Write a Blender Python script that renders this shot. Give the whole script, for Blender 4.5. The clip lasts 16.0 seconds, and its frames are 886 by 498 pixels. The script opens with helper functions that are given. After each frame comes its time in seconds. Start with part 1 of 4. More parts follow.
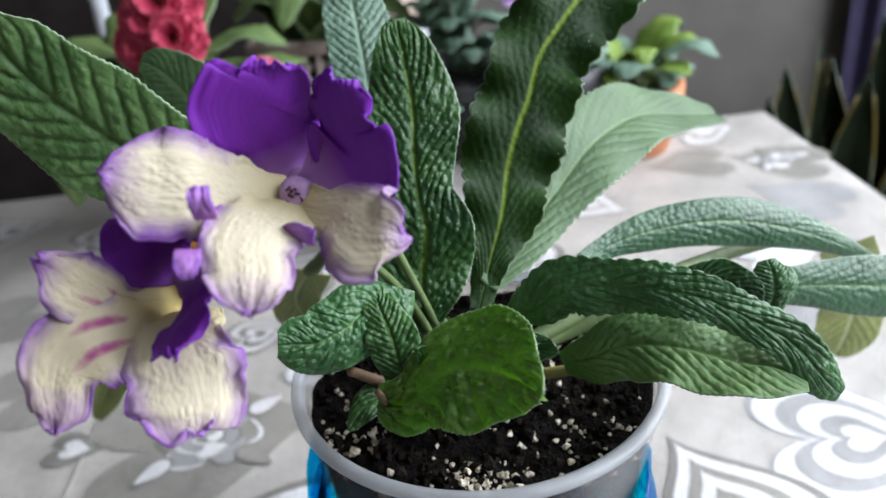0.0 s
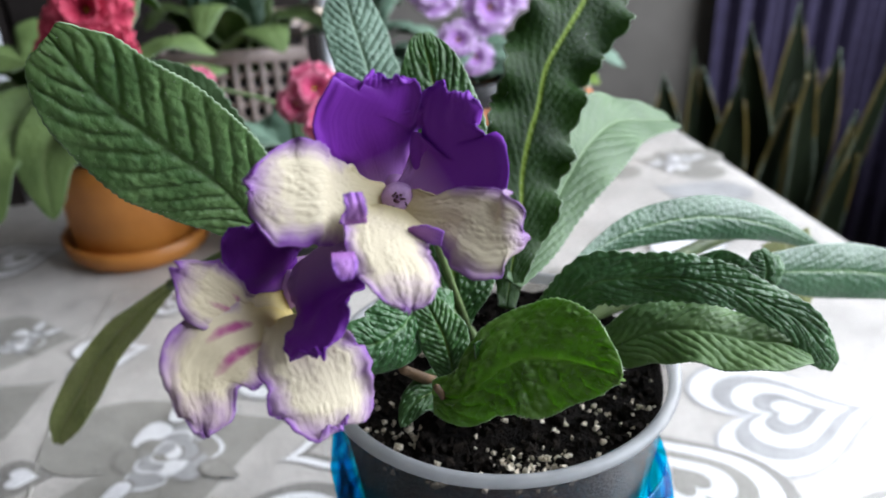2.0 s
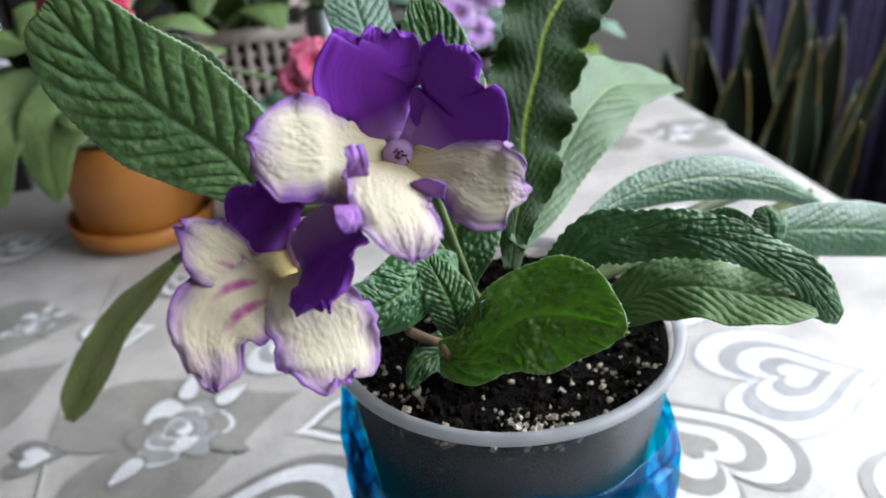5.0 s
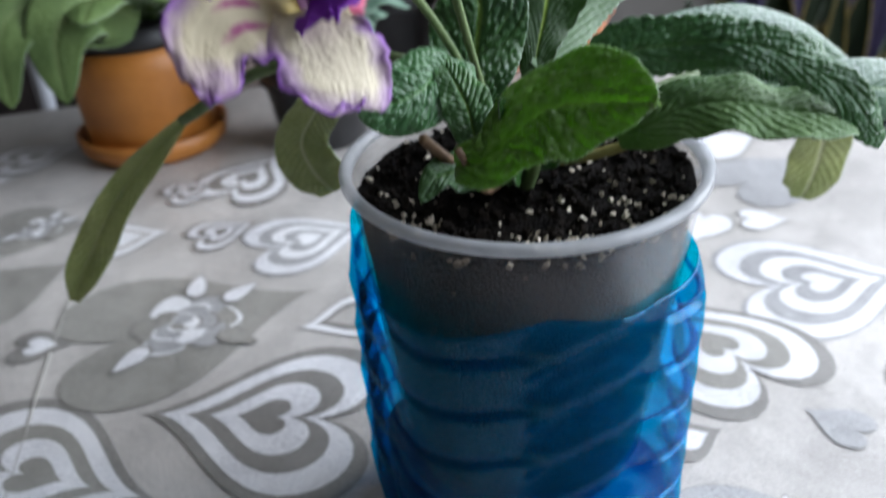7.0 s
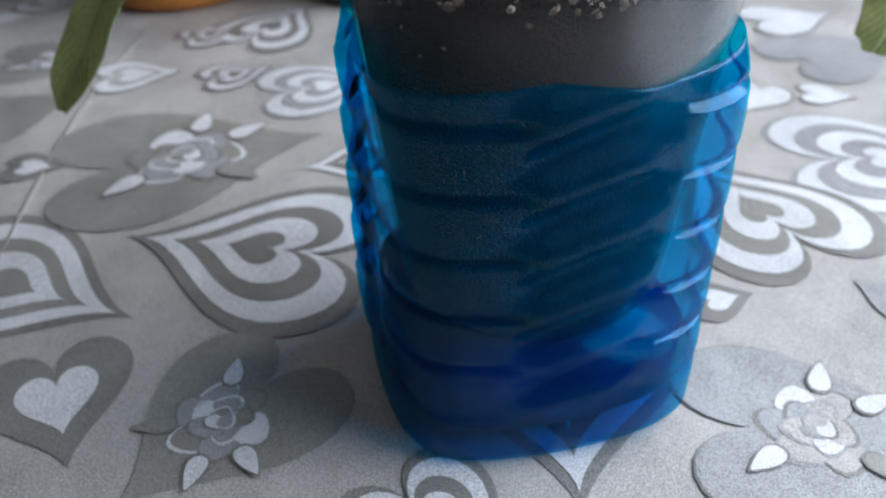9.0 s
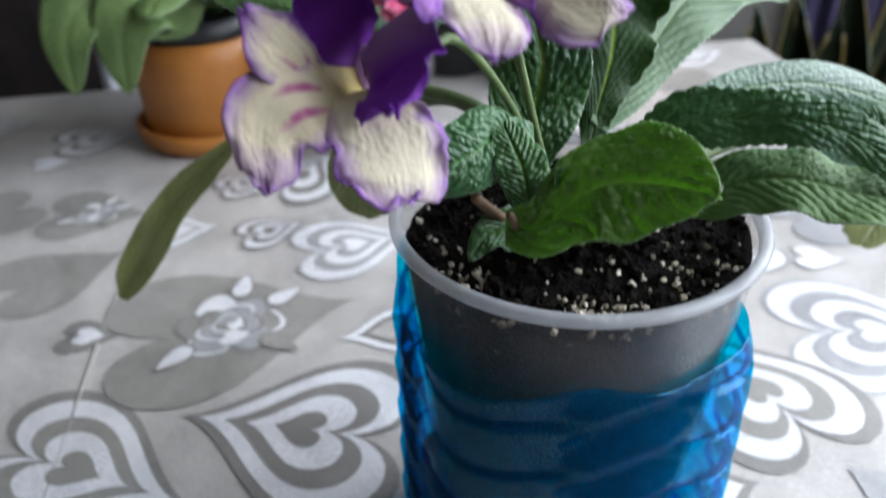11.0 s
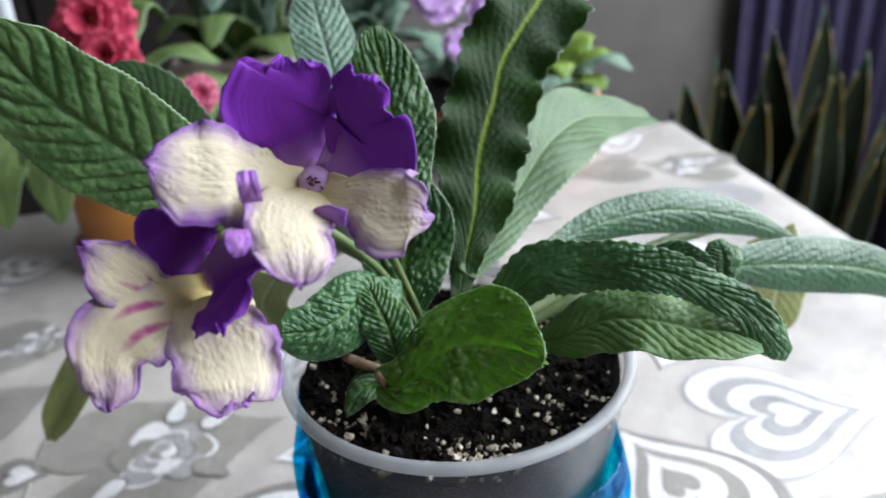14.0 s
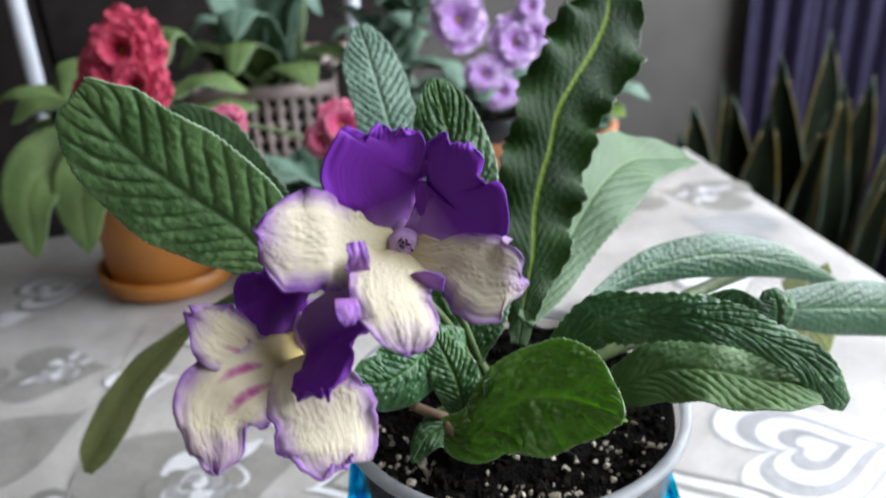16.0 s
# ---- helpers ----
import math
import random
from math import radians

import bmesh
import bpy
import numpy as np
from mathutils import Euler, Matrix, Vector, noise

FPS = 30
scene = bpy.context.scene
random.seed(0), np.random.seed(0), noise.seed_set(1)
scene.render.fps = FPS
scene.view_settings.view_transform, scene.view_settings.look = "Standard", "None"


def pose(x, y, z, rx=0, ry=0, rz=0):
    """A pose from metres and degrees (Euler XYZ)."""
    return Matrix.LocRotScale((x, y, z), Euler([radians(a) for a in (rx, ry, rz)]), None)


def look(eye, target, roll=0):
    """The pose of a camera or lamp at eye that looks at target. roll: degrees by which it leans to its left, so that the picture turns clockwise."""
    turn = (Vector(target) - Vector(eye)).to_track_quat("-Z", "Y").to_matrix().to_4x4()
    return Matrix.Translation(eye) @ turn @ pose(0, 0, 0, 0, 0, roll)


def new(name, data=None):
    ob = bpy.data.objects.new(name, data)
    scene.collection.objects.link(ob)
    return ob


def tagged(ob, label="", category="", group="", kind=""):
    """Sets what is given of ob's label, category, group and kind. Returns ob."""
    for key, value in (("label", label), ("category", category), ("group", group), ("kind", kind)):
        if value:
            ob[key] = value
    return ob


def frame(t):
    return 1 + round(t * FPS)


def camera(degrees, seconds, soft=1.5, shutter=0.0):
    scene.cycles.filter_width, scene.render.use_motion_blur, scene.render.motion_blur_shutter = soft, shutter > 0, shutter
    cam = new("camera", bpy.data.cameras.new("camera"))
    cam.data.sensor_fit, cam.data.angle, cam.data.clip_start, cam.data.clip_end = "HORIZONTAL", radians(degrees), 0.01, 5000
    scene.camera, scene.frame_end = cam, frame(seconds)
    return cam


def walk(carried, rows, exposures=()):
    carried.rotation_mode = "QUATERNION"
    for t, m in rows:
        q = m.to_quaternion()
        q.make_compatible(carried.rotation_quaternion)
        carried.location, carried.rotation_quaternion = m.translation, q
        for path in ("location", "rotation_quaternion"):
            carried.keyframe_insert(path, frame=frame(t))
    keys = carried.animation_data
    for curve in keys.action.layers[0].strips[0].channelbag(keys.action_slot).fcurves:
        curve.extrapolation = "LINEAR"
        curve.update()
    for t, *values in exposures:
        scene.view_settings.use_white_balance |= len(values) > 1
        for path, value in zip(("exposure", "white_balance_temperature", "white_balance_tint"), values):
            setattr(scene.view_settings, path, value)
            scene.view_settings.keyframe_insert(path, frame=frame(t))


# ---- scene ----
cam = camera(56.6, 16.0, shutter=0.4)
PATH = [
    (0, (0.037, 0.052, 0.304), (-0.039, 1.813, -0.642), -4.9),
    (0.5, (0.035, 0.049, 0.306), (-0.01, 1.815, -0.633), -4.2),
    (1, (0.021, 0.046, 0.309), (0.096, 1.797, -0.653), -2.4),
    (1.5, (0.003, 0.045, 0.312), (0.181, 1.798, -0.633), -1.7),
    (2, (-0.01, 0.043, 0.311), (0.221, 1.791, -0.634), -2.2),
    (2.5, (-0.015, 0.038, 0.313), (0.229, 1.782, -0.635), -2.2),
    (3, (-0.01, 0.039, 0.311), (0.204, 1.786, -0.64), -3.7),
    (3.5, (-0.01, 0.039, 0.31), (0.204, 1.777, -0.656), -3.9),
    (4, (-0.01, 0.04, 0.308), (0.206, 1.769, -0.675), -3.8),
    (6.3, (-0.014, 0.036, 0.304), (0.181, 1.764, -0.677), -3.7),
    (6.5, (-0.015, 0.032, 0.294), (0.173, 1.76, -0.696), -3.7),
    (7, (-0.015, 0.028, 0.26), (0.161, 1.736, -0.764), -3.3),
    (7.5, (-0.008, 0.029, 0.22), (0.129, 1.7, -0.871), -1.8),
    (8, (-0.002, 0.034, 0.199), (0.074, 1.656, -0.969), -1.9),
    (8.2, (0.0, 0.034, 0.198), (0.062, 1.646, -0.984), -1.9),
    (10.3, (-0.006, 0.039, 0.244), (0.057, 1.685, -0.891), -0.8),
    (10.5, (-0.008, 0.04, 0.252), (0.066, 1.685, -0.882), -0.4),
    (11, (-0.014, 0.04, 0.277), (0.051, 1.735, -0.784), -1.2),
    (11.5, (-0.018, 0.046, 0.293), (0.071, 1.793, -0.675), 0.1),
    (12, (-0.01, 0.055, 0.302), (0.072, 1.827, -0.623), -1.4),
    (12.5, (0.0, 0.051, 0.307), (0.12, 1.827, -0.606), -2.9),
    (13, (0.015, 0.042, 0.304), (0.132, 1.821, -0.603), -4.1),
    (13.5, (0.022, 0.037, 0.305), (0.16, 1.813, -0.602), -4.4),
    (14, (0.015, 0.035, 0.305), (0.161, 1.808, -0.61), -3.8),
    (14.5, (0.004, 0.033, 0.306), (0.148, 1.808, -0.606), -2.8),
    (15, (-0.001, 0.036, 0.301), (0.129, 1.808, -0.618), -3.4),
    (15.5, (-0.002, 0.038, 0.305), (0.138, 1.807, -0.618), -2.6),
    (16, (-0.004, 0.038, 0.317), (0.153, 1.826, -0.565), -3.3),
]
EXPOSURES = [(0.0, 0.0, 6450, 10), (6.3, 0.0, 6400, 10), (7.0, -0.18, 6250, 10), (8.0, -0.46, 6150, 9), (9.2, -0.40, 6150, 9), (10.5, -0.12, 6200, 10), (11.2, -0.08, 6300, 10), (12.2, 0.0, 6450, 10), (16.0, 0.0, 6450, 10)]
walk(cam, [(t, look(eye, target, roll)) for t, eye, target, roll in PATH], EXPOSURES)
cam.data.dof.use_dof = True
cam.data.dof.focus_distance = 0.2
cam.data.dof.aperture_fstop = 14.0

# ---- light: daylight from the window in the right-hand wall ----
world = bpy.data.worlds.new("world")
scene.world = world
world.use_nodes = True
wn = world.node_tree.nodes
sky = wn.new("ShaderNodeTexSky")
sky.sky_type = "NISHITA"
sky.sun_disc = False
sky.sun_elevation, sky.sun_rotation = radians(35), radians(70)
world.node_tree.links.new(sky.outputs[0], wn["Background"].inputs[0])
wn["Background"].inputs[1].default_value = 0.12


def window_light(name, m, w, h, power, colour):
    d = bpy.data.lights.new(name, "AREA")
    d.shape, d.size, d.size_y, d.energy, d.color = "RECTANGLE", w, h, power, colour
    ob = new(name, d)
    ob.matrix_world = m
    return ob


window_light("window_daylight", look((1.285, 0.34, 0.86), (0.0, 0.25, 0.20)), 2.0, 1.45, 96, (0.87, 0.915, 1.0))


# ---- materials ----
def base(name, rough=0.5, metal=0.0, spec=0.5):
    m = bpy.data.materials.new(name)
    m.use_nodes = True
    nt = m.node_tree
    b = nt.nodes["Principled BSDF"]
    b.inputs["Roughness"].default_value = rough
    b.inputs["Metallic"].default_value = metal
    b.inputs["Specular IOR Level"].default_value = spec
    return m, nt, b


def node(nt, kind, **inputs):
    n = nt.nodes.new(kind)
    for k, v in inputs.items():
        n.inputs[k.replace("_", " ")].default_value = v
    return n


def ramp(nt, fac, stops):
    n = nt.nodes.new("ShaderNodeValToRGB")
    el = n.color_ramp.elements
    while len(el) < len(stops):
        el.new(0.5)
    for e, (p, c) in zip(el, stops):
        e.position, e.color = p, (*c, 1)
    nt.links.new(fac, n.inputs[0])
    return n.outputs[0]


def maths(nt, op, a, b=None, c=None, clamp=False):
    n = nt.nodes.new("ShaderNodeMath")
    n.operation, n.use_clamp = op, clamp
    for i, v in enumerate((a, b, c)):
        if v is None:
            continue
        if isinstance(v, (int, float)):
            n.inputs[i].default_value = v
        else:
            nt.links.new(v, n.inputs[i])
    return n.outputs[0]


def mixed(nt, fac, a, b, mode="MIX"):
    n = nt.nodes.new("ShaderNodeMix")
    n.data_type, n.blend_type = "RGBA", mode
    for sock, v in ((n.inputs[0], fac), (n.inputs[6], a), (n.inputs[7], b)):
        if isinstance(v, tuple):
            sock.default_value = (*v, 1)
        elif isinstance(v, (int, float)):
            sock.default_value = v
        else:
            nt.links.new(v, sock)
    return n.outputs[2]


def noise_of(nt, scale, detail=4.0, coords="Object"):
    tc = nt.nodes.new("ShaderNodeTexCoord")
    n = node(nt, "ShaderNodeTexNoise", Scale=scale, Detail=detail)
    nt.links.new(tc.outputs[coords], n.inputs["Vector"])
    return n.outputs["Fac"]


def bumped(nt, b, height, strength=0.3, dist=0.001):
    n = node(nt, "ShaderNodeBump", Strength=strength, Distance=dist)
    nt.links.new(height, n.inputs["Height"])
    nt.links.new(n.outputs[0], b.inputs["Normal"])
    return n


def plain(name, c1, c2, scale=60.0, rough=0.5, bump=0.2, dist=0.0006, metal=0.0, fine=6.0, spec=0.5):
    """Two shades mottled at a coarse scale, with a fine grain for the relief."""
    m, nt, b = base(name, rough, metal, spec)
    coarse, grain = noise_of(nt, scale), noise_of(nt, scale * fine)
    both = maths(nt, "ADD", maths(nt, "MULTIPLY", coarse, 0.7), maths(nt, "MULTIPLY", grain, 0.3))
    nt.links.new(ramp(nt, both, [(0.35, c1), (0.65, c2)]), b.inputs["Base Color"])
    nt.links.new(maths(nt, "MULTIPLY_ADD", grain, 0.2, rough - 0.1), b.inputs["Roughness"])
    bumped(nt, b, grain, bump, dist)
    return m


def leaf_material(name, dark, light, rib, rough=0.42, glow=0.22, veins=14.0, spec=0.5, relief=0.8, ribs=0.18):
    """Leaf: u runs along the midrib, v across; ribs paler, quilting in the tone, light shining through."""
    m, nt, b = base(name, rough, 0, spec)
    uv = nt.nodes.new("ShaderNodeUVMap")
    sep = nt.nodes.new("ShaderNodeSeparateXYZ")
    nt.links.new(uv.outputs[0], sep.inputs[0])
    u, v = sep.outputs[0], sep.outputs[1]
    across = maths(nt, "ABSOLUTE", maths(nt, "MULTIPLY_ADD", v, 2.0, -1.0))
    coarse, fine = noise_of(nt, 45.0), noise_of(nt, 420.0)
    phase = maths(nt, "SUBTRACT", maths(nt, "MULTIPLY", u, veins), maths(nt, "MULTIPLY", across, veins * 0.20))
    phase = maths(nt, "ADD", phase, maths(nt, "MULTIPLY_ADD", coarse, 0.8, -0.4))
    wave = maths(nt, "ABSOLUTE", maths(nt, "SINE", maths(nt, "MULTIPLY", phase, math.pi)))
    side = maths(nt, "SMOOTH_MAX", maths(nt, "MULTIPLY_ADD", wave, -7.0, 1.0), 0.0, 0.2, clamp=True)
    main = maths(nt, "MULTIPLY_ADD", across, -15.0, 1.25, clamp=True)
    tone = maths(nt, "ADD", maths(nt, "MULTIPLY", coarse, 0.65), maths(nt, "MULTIPLY", fine, 0.35))
    col = ramp(nt, tone, [(0.35, dark), (0.66, light)])
    col = mixed(nt, maths(nt, "MULTIPLY", side, ribs), col, rib)
    col = mixed(nt, maths(nt, "MULTIPLY", main, 0.85), col, rib)
    fringe = maths(nt, "MULTIPLY_ADD", across, 30.0, -29.0, clamp=True)
    col = mixed(nt, maths(nt, "MULTIPLY", fringe, 0.45), col, (0.42, 0.52, 0.40))
    nt.links.new(col, b.inputs["Base Color"])
    vor = node(nt, "ShaderNodeTexVoronoi", Scale=520.0)
    tc = nt.nodes.new("ShaderNodeTexCoord")
    nt.links.new(tc.outputs["Object"], vor.inputs["Vector"])
    h = maths(nt, "ADD", maths(nt, "MULTIPLY", vor.outputs["Distance"], -0.8), maths(nt, "MULTIPLY", fine, 0.5))
    bumped(nt, b, h, relief, 0.0010)
    nt.links.new(maths(nt, "MULTIPLY_ADD", fine, 0.25, rough - 0.12), b.inputs["Roughness"])
    tr = nt.nodes.new("ShaderNodeBsdfTranslucent")
    nt.links.new(mixed(nt, 0.5, col, (0.25, 0.45, 0.05)), tr.inputs[0])
    mx = nt.nodes.new("ShaderNodeMixShader")
    mx.inputs[0].default_value = glow
    out = nt.nodes["Material Output"]
    nt.links.new(b.outputs[0], mx.inputs[1])
    nt.links.new(tr.outputs[0], mx.inputs[2])
    nt.links.new(mx.outputs[0], out.inputs[0])
    return m


def petal_material(name, throat, body, margin, edge_at=0.78, edge_soft=0.16, streak=None, glow=0.2, rough=0.6, reach=3.2):
    """Petal: u from throat to margin, v across; the pigment changes towards the frilled margin."""
    m, nt, b = base(name, rough, 0, 0.3)
    uv = nt.nodes.new("ShaderNodeUVMap")
    sep = nt.nodes.new("ShaderNodeSeparateXYZ")
    nt.links.new(uv.outputs[0], sep.inputs[0])
    u, v = sep.outputs[0], sep.outputs[1]
    across = maths(nt, "ABSOLUTE", maths(nt, "MULTIPLY_ADD", v, 2.0, -1.0))
    coarse, fine = noise_of(nt, 110.0), noise_of(nt, 500.0)
    wide = maths(nt, "SUBTRACT", maths(nt, "MULTIPLY_ADD", across, 0.6, 0.4), maths(nt, "MAXIMUM", maths(nt, "MULTIPLY_ADD", u, -1.5, 0.55), 0.0))
    rim = maths(nt, "SMOOTH_MAX", u, wide, 0.08)
    rim = maths(nt, "ADD", rim, maths(nt, "MULTIPLY_ADD", coarse, 0.36, -0.18))
    rim = maths(nt, "ADD", rim, maths(nt, "MULTIPLY_ADD", fine, 0.1, -0.05))
    e = maths(nt, "MULTIPLY", maths(nt, "SUBTRACT", rim, edge_at), 1.0 / edge_soft, clamp=True)
    inner = maths(nt, "MULTIPLY_ADD", u, -reach, 1.1, clamp=True)
    tint = mixed(nt, coarse, body, tuple(c * 0.92 for c in body))
    col = mixed(nt, inner, tint, throat)
    if streak:
        for u0, v0, ru, rv in ((0.48, 0.38, 0.22, 0.08), (0.42, 0.66, 0.15, 0.08)):
            du = maths(nt, "MULTIPLY", maths(nt, "SUBTRACT", u, u0), 1.0 / ru)
            dv = maths(nt, "MULTIPLY", maths(nt, "SUBTRACT", v, v0), 1.0 / rv)
            far = maths(nt, "ADD", maths(nt, "POWER", du, 2.0), maths(nt, "POWER", dv, 2.0))
            spot = maths(nt, "MULTIPLY_ADD", maths(nt, "ADD", far, maths(nt, "MULTIPLY", fine, 0.8)), -1.2, 1.5, clamp=True)
            col = mixed(nt, maths(nt, "MULTIPLY", spot, 0.9), col, streak)
    col = mixed(nt, e, col, margin)
    nt.links.new(col, b.inputs["Base Color"])
    mp = nt.nodes.new("ShaderNodeMapping")
    mp.inputs["Scale"].default_value = (3.0, 20.0, 1.0)
    nt.links.new(uv.outputs[0], mp.inputs[0])
    crease = node(nt, "ShaderNodeTexNoise", Scale=1.0, Detail=3.0, Distortion=0.8)
    nt.links.new(mp.outputs[0], crease.inputs["Vector"])
    ridge = maths(nt, "ABSOLUTE", maths(nt, "MULTIPLY_ADD", crease.outputs["Fac"], 2.0, -1.0))
    h = maths(nt, "ADD", maths(nt, "MULTIPLY", ridge, 1.1), maths(nt, "MULTIPLY", fine, 0.4))
    bumped(nt, b, h, 0.16, 0.0008)
    tr = nt.nodes.new("ShaderNodeBsdfTranslucent")
    nt.links.new(col, tr.inputs[0])
    mx = nt.nodes.new("ShaderNodeMixShader")
    mx.inputs[0].default_value = glow
    nt.links.new(b.outputs[0], mx.inputs[1])
    nt.links.new(tr.outputs[0], mx.inputs[2])
    nt.links.new(mx.outputs[0], nt.nodes["Material Output"].inputs[0])
    return m


def plastic_film(name, body, tint, rough, clear):
    """Thin see-through plastic: light passes through, tinted, under a clear gloss, with some milky body."""
    m, nt, b = base(name, 0.4, 0, 0.2)
    n = noise_of(nt, 90.0)
    nt.links.new(mixed(nt, n, body, tuple(c * 0.8 for c in body)), b.inputs["Base Color"])
    t = nt.nodes.new("ShaderNodeBsdfTransparent")
    t.inputs[0].default_value = (*tint, 1)
    mx = nt.nodes.new("ShaderNodeMixShader")
    nt.links.new(maths(nt, "MULTIPLY_ADD", n, 0.1, clear - 0.05), mx.inputs[0])
    nt.links.new(b.outputs[0], mx.inputs[1])
    nt.links.new(t.outputs[0], mx.inputs[2])
    gl = nt.nodes.new("ShaderNodeBsdfGlossy")
    gl.inputs["Roughness"].default_value = rough
    lw = nt.nodes.new("ShaderNodeLayerWeight")
    lw.inputs["Blend"].default_value = 0.5
    sheen = maths(nt, "MULTIPLY_ADD", maths(nt, "POWER", lw.outputs["Facing"], 4.0), 0.16, 0.019)
    top = nt.nodes.new("ShaderNodeMixShader")
    nt.links.new(sheen, top.inputs[0])
    nt.links.new(mx.outputs[0], top.inputs[1])
    nt.links.new(gl.outputs[0], top.inputs[2])
    nt.links.new(top.outputs[0], nt.nodes["Material Output"].inputs[0])
    return m


LEAF = leaf_material("quilted_leaf", (0.058, 0.135, 0.040), (0.14, 0.245, 0.085), (0.09, 0.175, 0.055), glow=0.28, rough=0.55, spec=0.35, veins=12.0, relief=0.5)
# Front leaf: light put into the greens, as its face turns from the window.
LEAF_FRONT_LIT = leaf_material("front_leaf_lit_by_colour", (0.085, 0.20, 0.030), (0.19, 0.36, 0.07), (0.26, 0.42, 0.11), glow=0.55, rough=0.30, veins=10.0, spec=0.6)
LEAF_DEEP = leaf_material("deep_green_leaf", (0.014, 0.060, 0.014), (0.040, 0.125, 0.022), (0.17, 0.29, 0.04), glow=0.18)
LEAF_BLUE = leaf_material("bluish_leaf", (0.022, 0.085, 0.026), (0.058, 0.165, 0.052), (0.11, 0.23, 0.075), glow=0.26, rough=0.38)
# The tall leaf's shade is put into its colour: greens far below the other leaves'.
LEAF_TALL_SHADED = leaf_material("tall_leaf_shaded", (0.005, 0.021, 0.003), (0.015, 0.050, 0.006), (0.19, 0.29, 0.03), rough=0.6, spec=0.25, glow=0.32, veins=24.0, relief=0.4, ribs=0.06)
LEAF_PALE = leaf_material("pale_leaf_underside", (0.036, 0.085, 0.028), (0.072, 0.140, 0.052), (0.10, 0.17, 0.07), glow=0.12, rough=0.6, relief=0.25)
LEAF_SMOOTH = leaf_material("smooth_leaf", (0.022, 0.075, 0.034), (0.05, 0.125, 0.06), (0.14, 0.24, 0.10), rough=0.38, relief=0.45, ribs=0.12, glow=0.1)
LEAF_OLD = leaf_material("old_drooping_leaf", (0.21, 0.26, 0.07), (0.38, 0.42, 0.15), (0.58, 0.58, 0.36), relief=0.4, glow=0.12)
LEAF_LIME = leaf_material("lime_leaf", (0.12, 0.22, 0.03), (0.24, 0.36, 0.05), (0.3, 0.4, 0.1))
LEAF_VIOLET = leaf_material("soft_olive_leaf", (0.075, 0.13, 0.035), (0.15, 0.23, 0.07), (0.18, 0.25, 0.09), rough=0.6)
LEAF_GREY = leaf_material("grey_green_leaf", (0.09, 0.17, 0.12), (0.17, 0.27, 0.2), (0.25, 0.36, 0.26), rough=0.55)
PURPLE = petal_material("purple_petal", (0.44, 0.25, 0.52), (0.165, 0.016, 0.345), (0.18, 0.030, 0.40), 0.9, 0.2, None, reach=3.0)
CREAM = petal_material("cream_petal", (0.62, 0.55, 0.31), (0.60, 0.54, 0.40), (0.20, 0.070, 0.33), 0.75, 0.26)
CREAM_STREAKED = petal_material("streaked_cream_petal", (0.62, 0.50, 0.17), (0.60, 0.53, 0.37), (0.20, 0.070, 0.33), 0.75, 0.26, (0.34, 0.03, 0.20))
FOLD = petal_material("rolled_petal_edge", (0.36, 0.14, 0.46), (0.42, 0.20, 0.55), (0.26, 0.10, 0.48), 0.7, 0.3)
LILAC = petal_material("lilac_petal", (0.30, 0.06, 0.38), (0.46, 0.24, 0.60), (0.72, 0.58, 0.80), 0.75, 0.3)
RED = petal_material("crimson_petal", (0.40, 0.02, 0.05), (0.48, 0.035, 0.085), (0.60, 0.10, 0.16), 0.8, 0.3)
PINK = petal_material("rose_petal", (0.5, 0.05, 0.08), (0.55, 0.06, 0.16), (0.68, 0.22, 0.32), 0.7, 0.3)
HAIR = plain("pale_leaf_hair", (0.42, 0.48, 0.36), (0.55, 0.60, 0.48), 300, 0.5)
STALK = plain("hairy_stalk", (0.06, 0.10, 0.03), (0.12, 0.17, 0.06), 200, 0.6, 0.4)
OLD_STALK = plain("yellowed_stalk", (0.26, 0.22, 0.06), (0.38, 0.33, 0.12), 120, 0.6, 0.3)
BROWN_STALK = plain("brown_stalk", (0.10, 0.06, 0.035), (0.2, 0.12, 0.06), 200, 0.6, 0.4)
SOIL = plain("dark_potting_soil", (0.002, 0.0018, 0.0016), (0.010, 0.0075, 0.006), 160, 0.9, 0.9, 0.004, spec=0.1)
CRUMB = plain("soil_crumb", (0.002, 0.0018, 0.0015), (0.014, 0.010, 0.007), 300, 0.85, 0.6, 0.002, spec=0.1)
PERLITE = plain("perlite", (0.45, 0.38, 0.28), (0.72, 0.66, 0.55), 400, 0.8, 0.6)
DULL_GRAIN = plain("dull_grain", (0.12, 0.09, 0.06), (0.34, 0.29, 0.22), 400, 0.8, 0.4)
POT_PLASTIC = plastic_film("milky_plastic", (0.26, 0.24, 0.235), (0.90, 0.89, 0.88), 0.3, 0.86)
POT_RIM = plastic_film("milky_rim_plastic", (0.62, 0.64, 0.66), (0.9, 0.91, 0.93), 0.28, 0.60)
BLUE_FILM = plastic_film("blue_bottle_plastic", (0.0, 0.07, 0.24), (0.04, 0.80, 0.97), 0.05, 0.93)
THROAT = plain("pale_lilac_throat", (0.34, 0.19, 0.42), (0.48, 0.32, 0.54), 300)
YELLOW = plain("yellow_stamen", (0.6, 0.42, 0.05), (0.75, 0.55, 0.1), 300)
DARK_MARK = plain("dark_throat_mark", (0.03, 0.006, 0.02), (0.07, 0.02, 0.04), 400)
TERRACOTTA = plain("ochre_glazed_pot", (0.36, 0.13, 0.02), (0.46, 0.18, 0.035), 30, 0.45, 0.15)
ORANGE_CLAY = plain("orange_clay", (0.42, 0.15, 0.06), (0.55, 0.22, 0.10), 50, 0.7, 0.3)
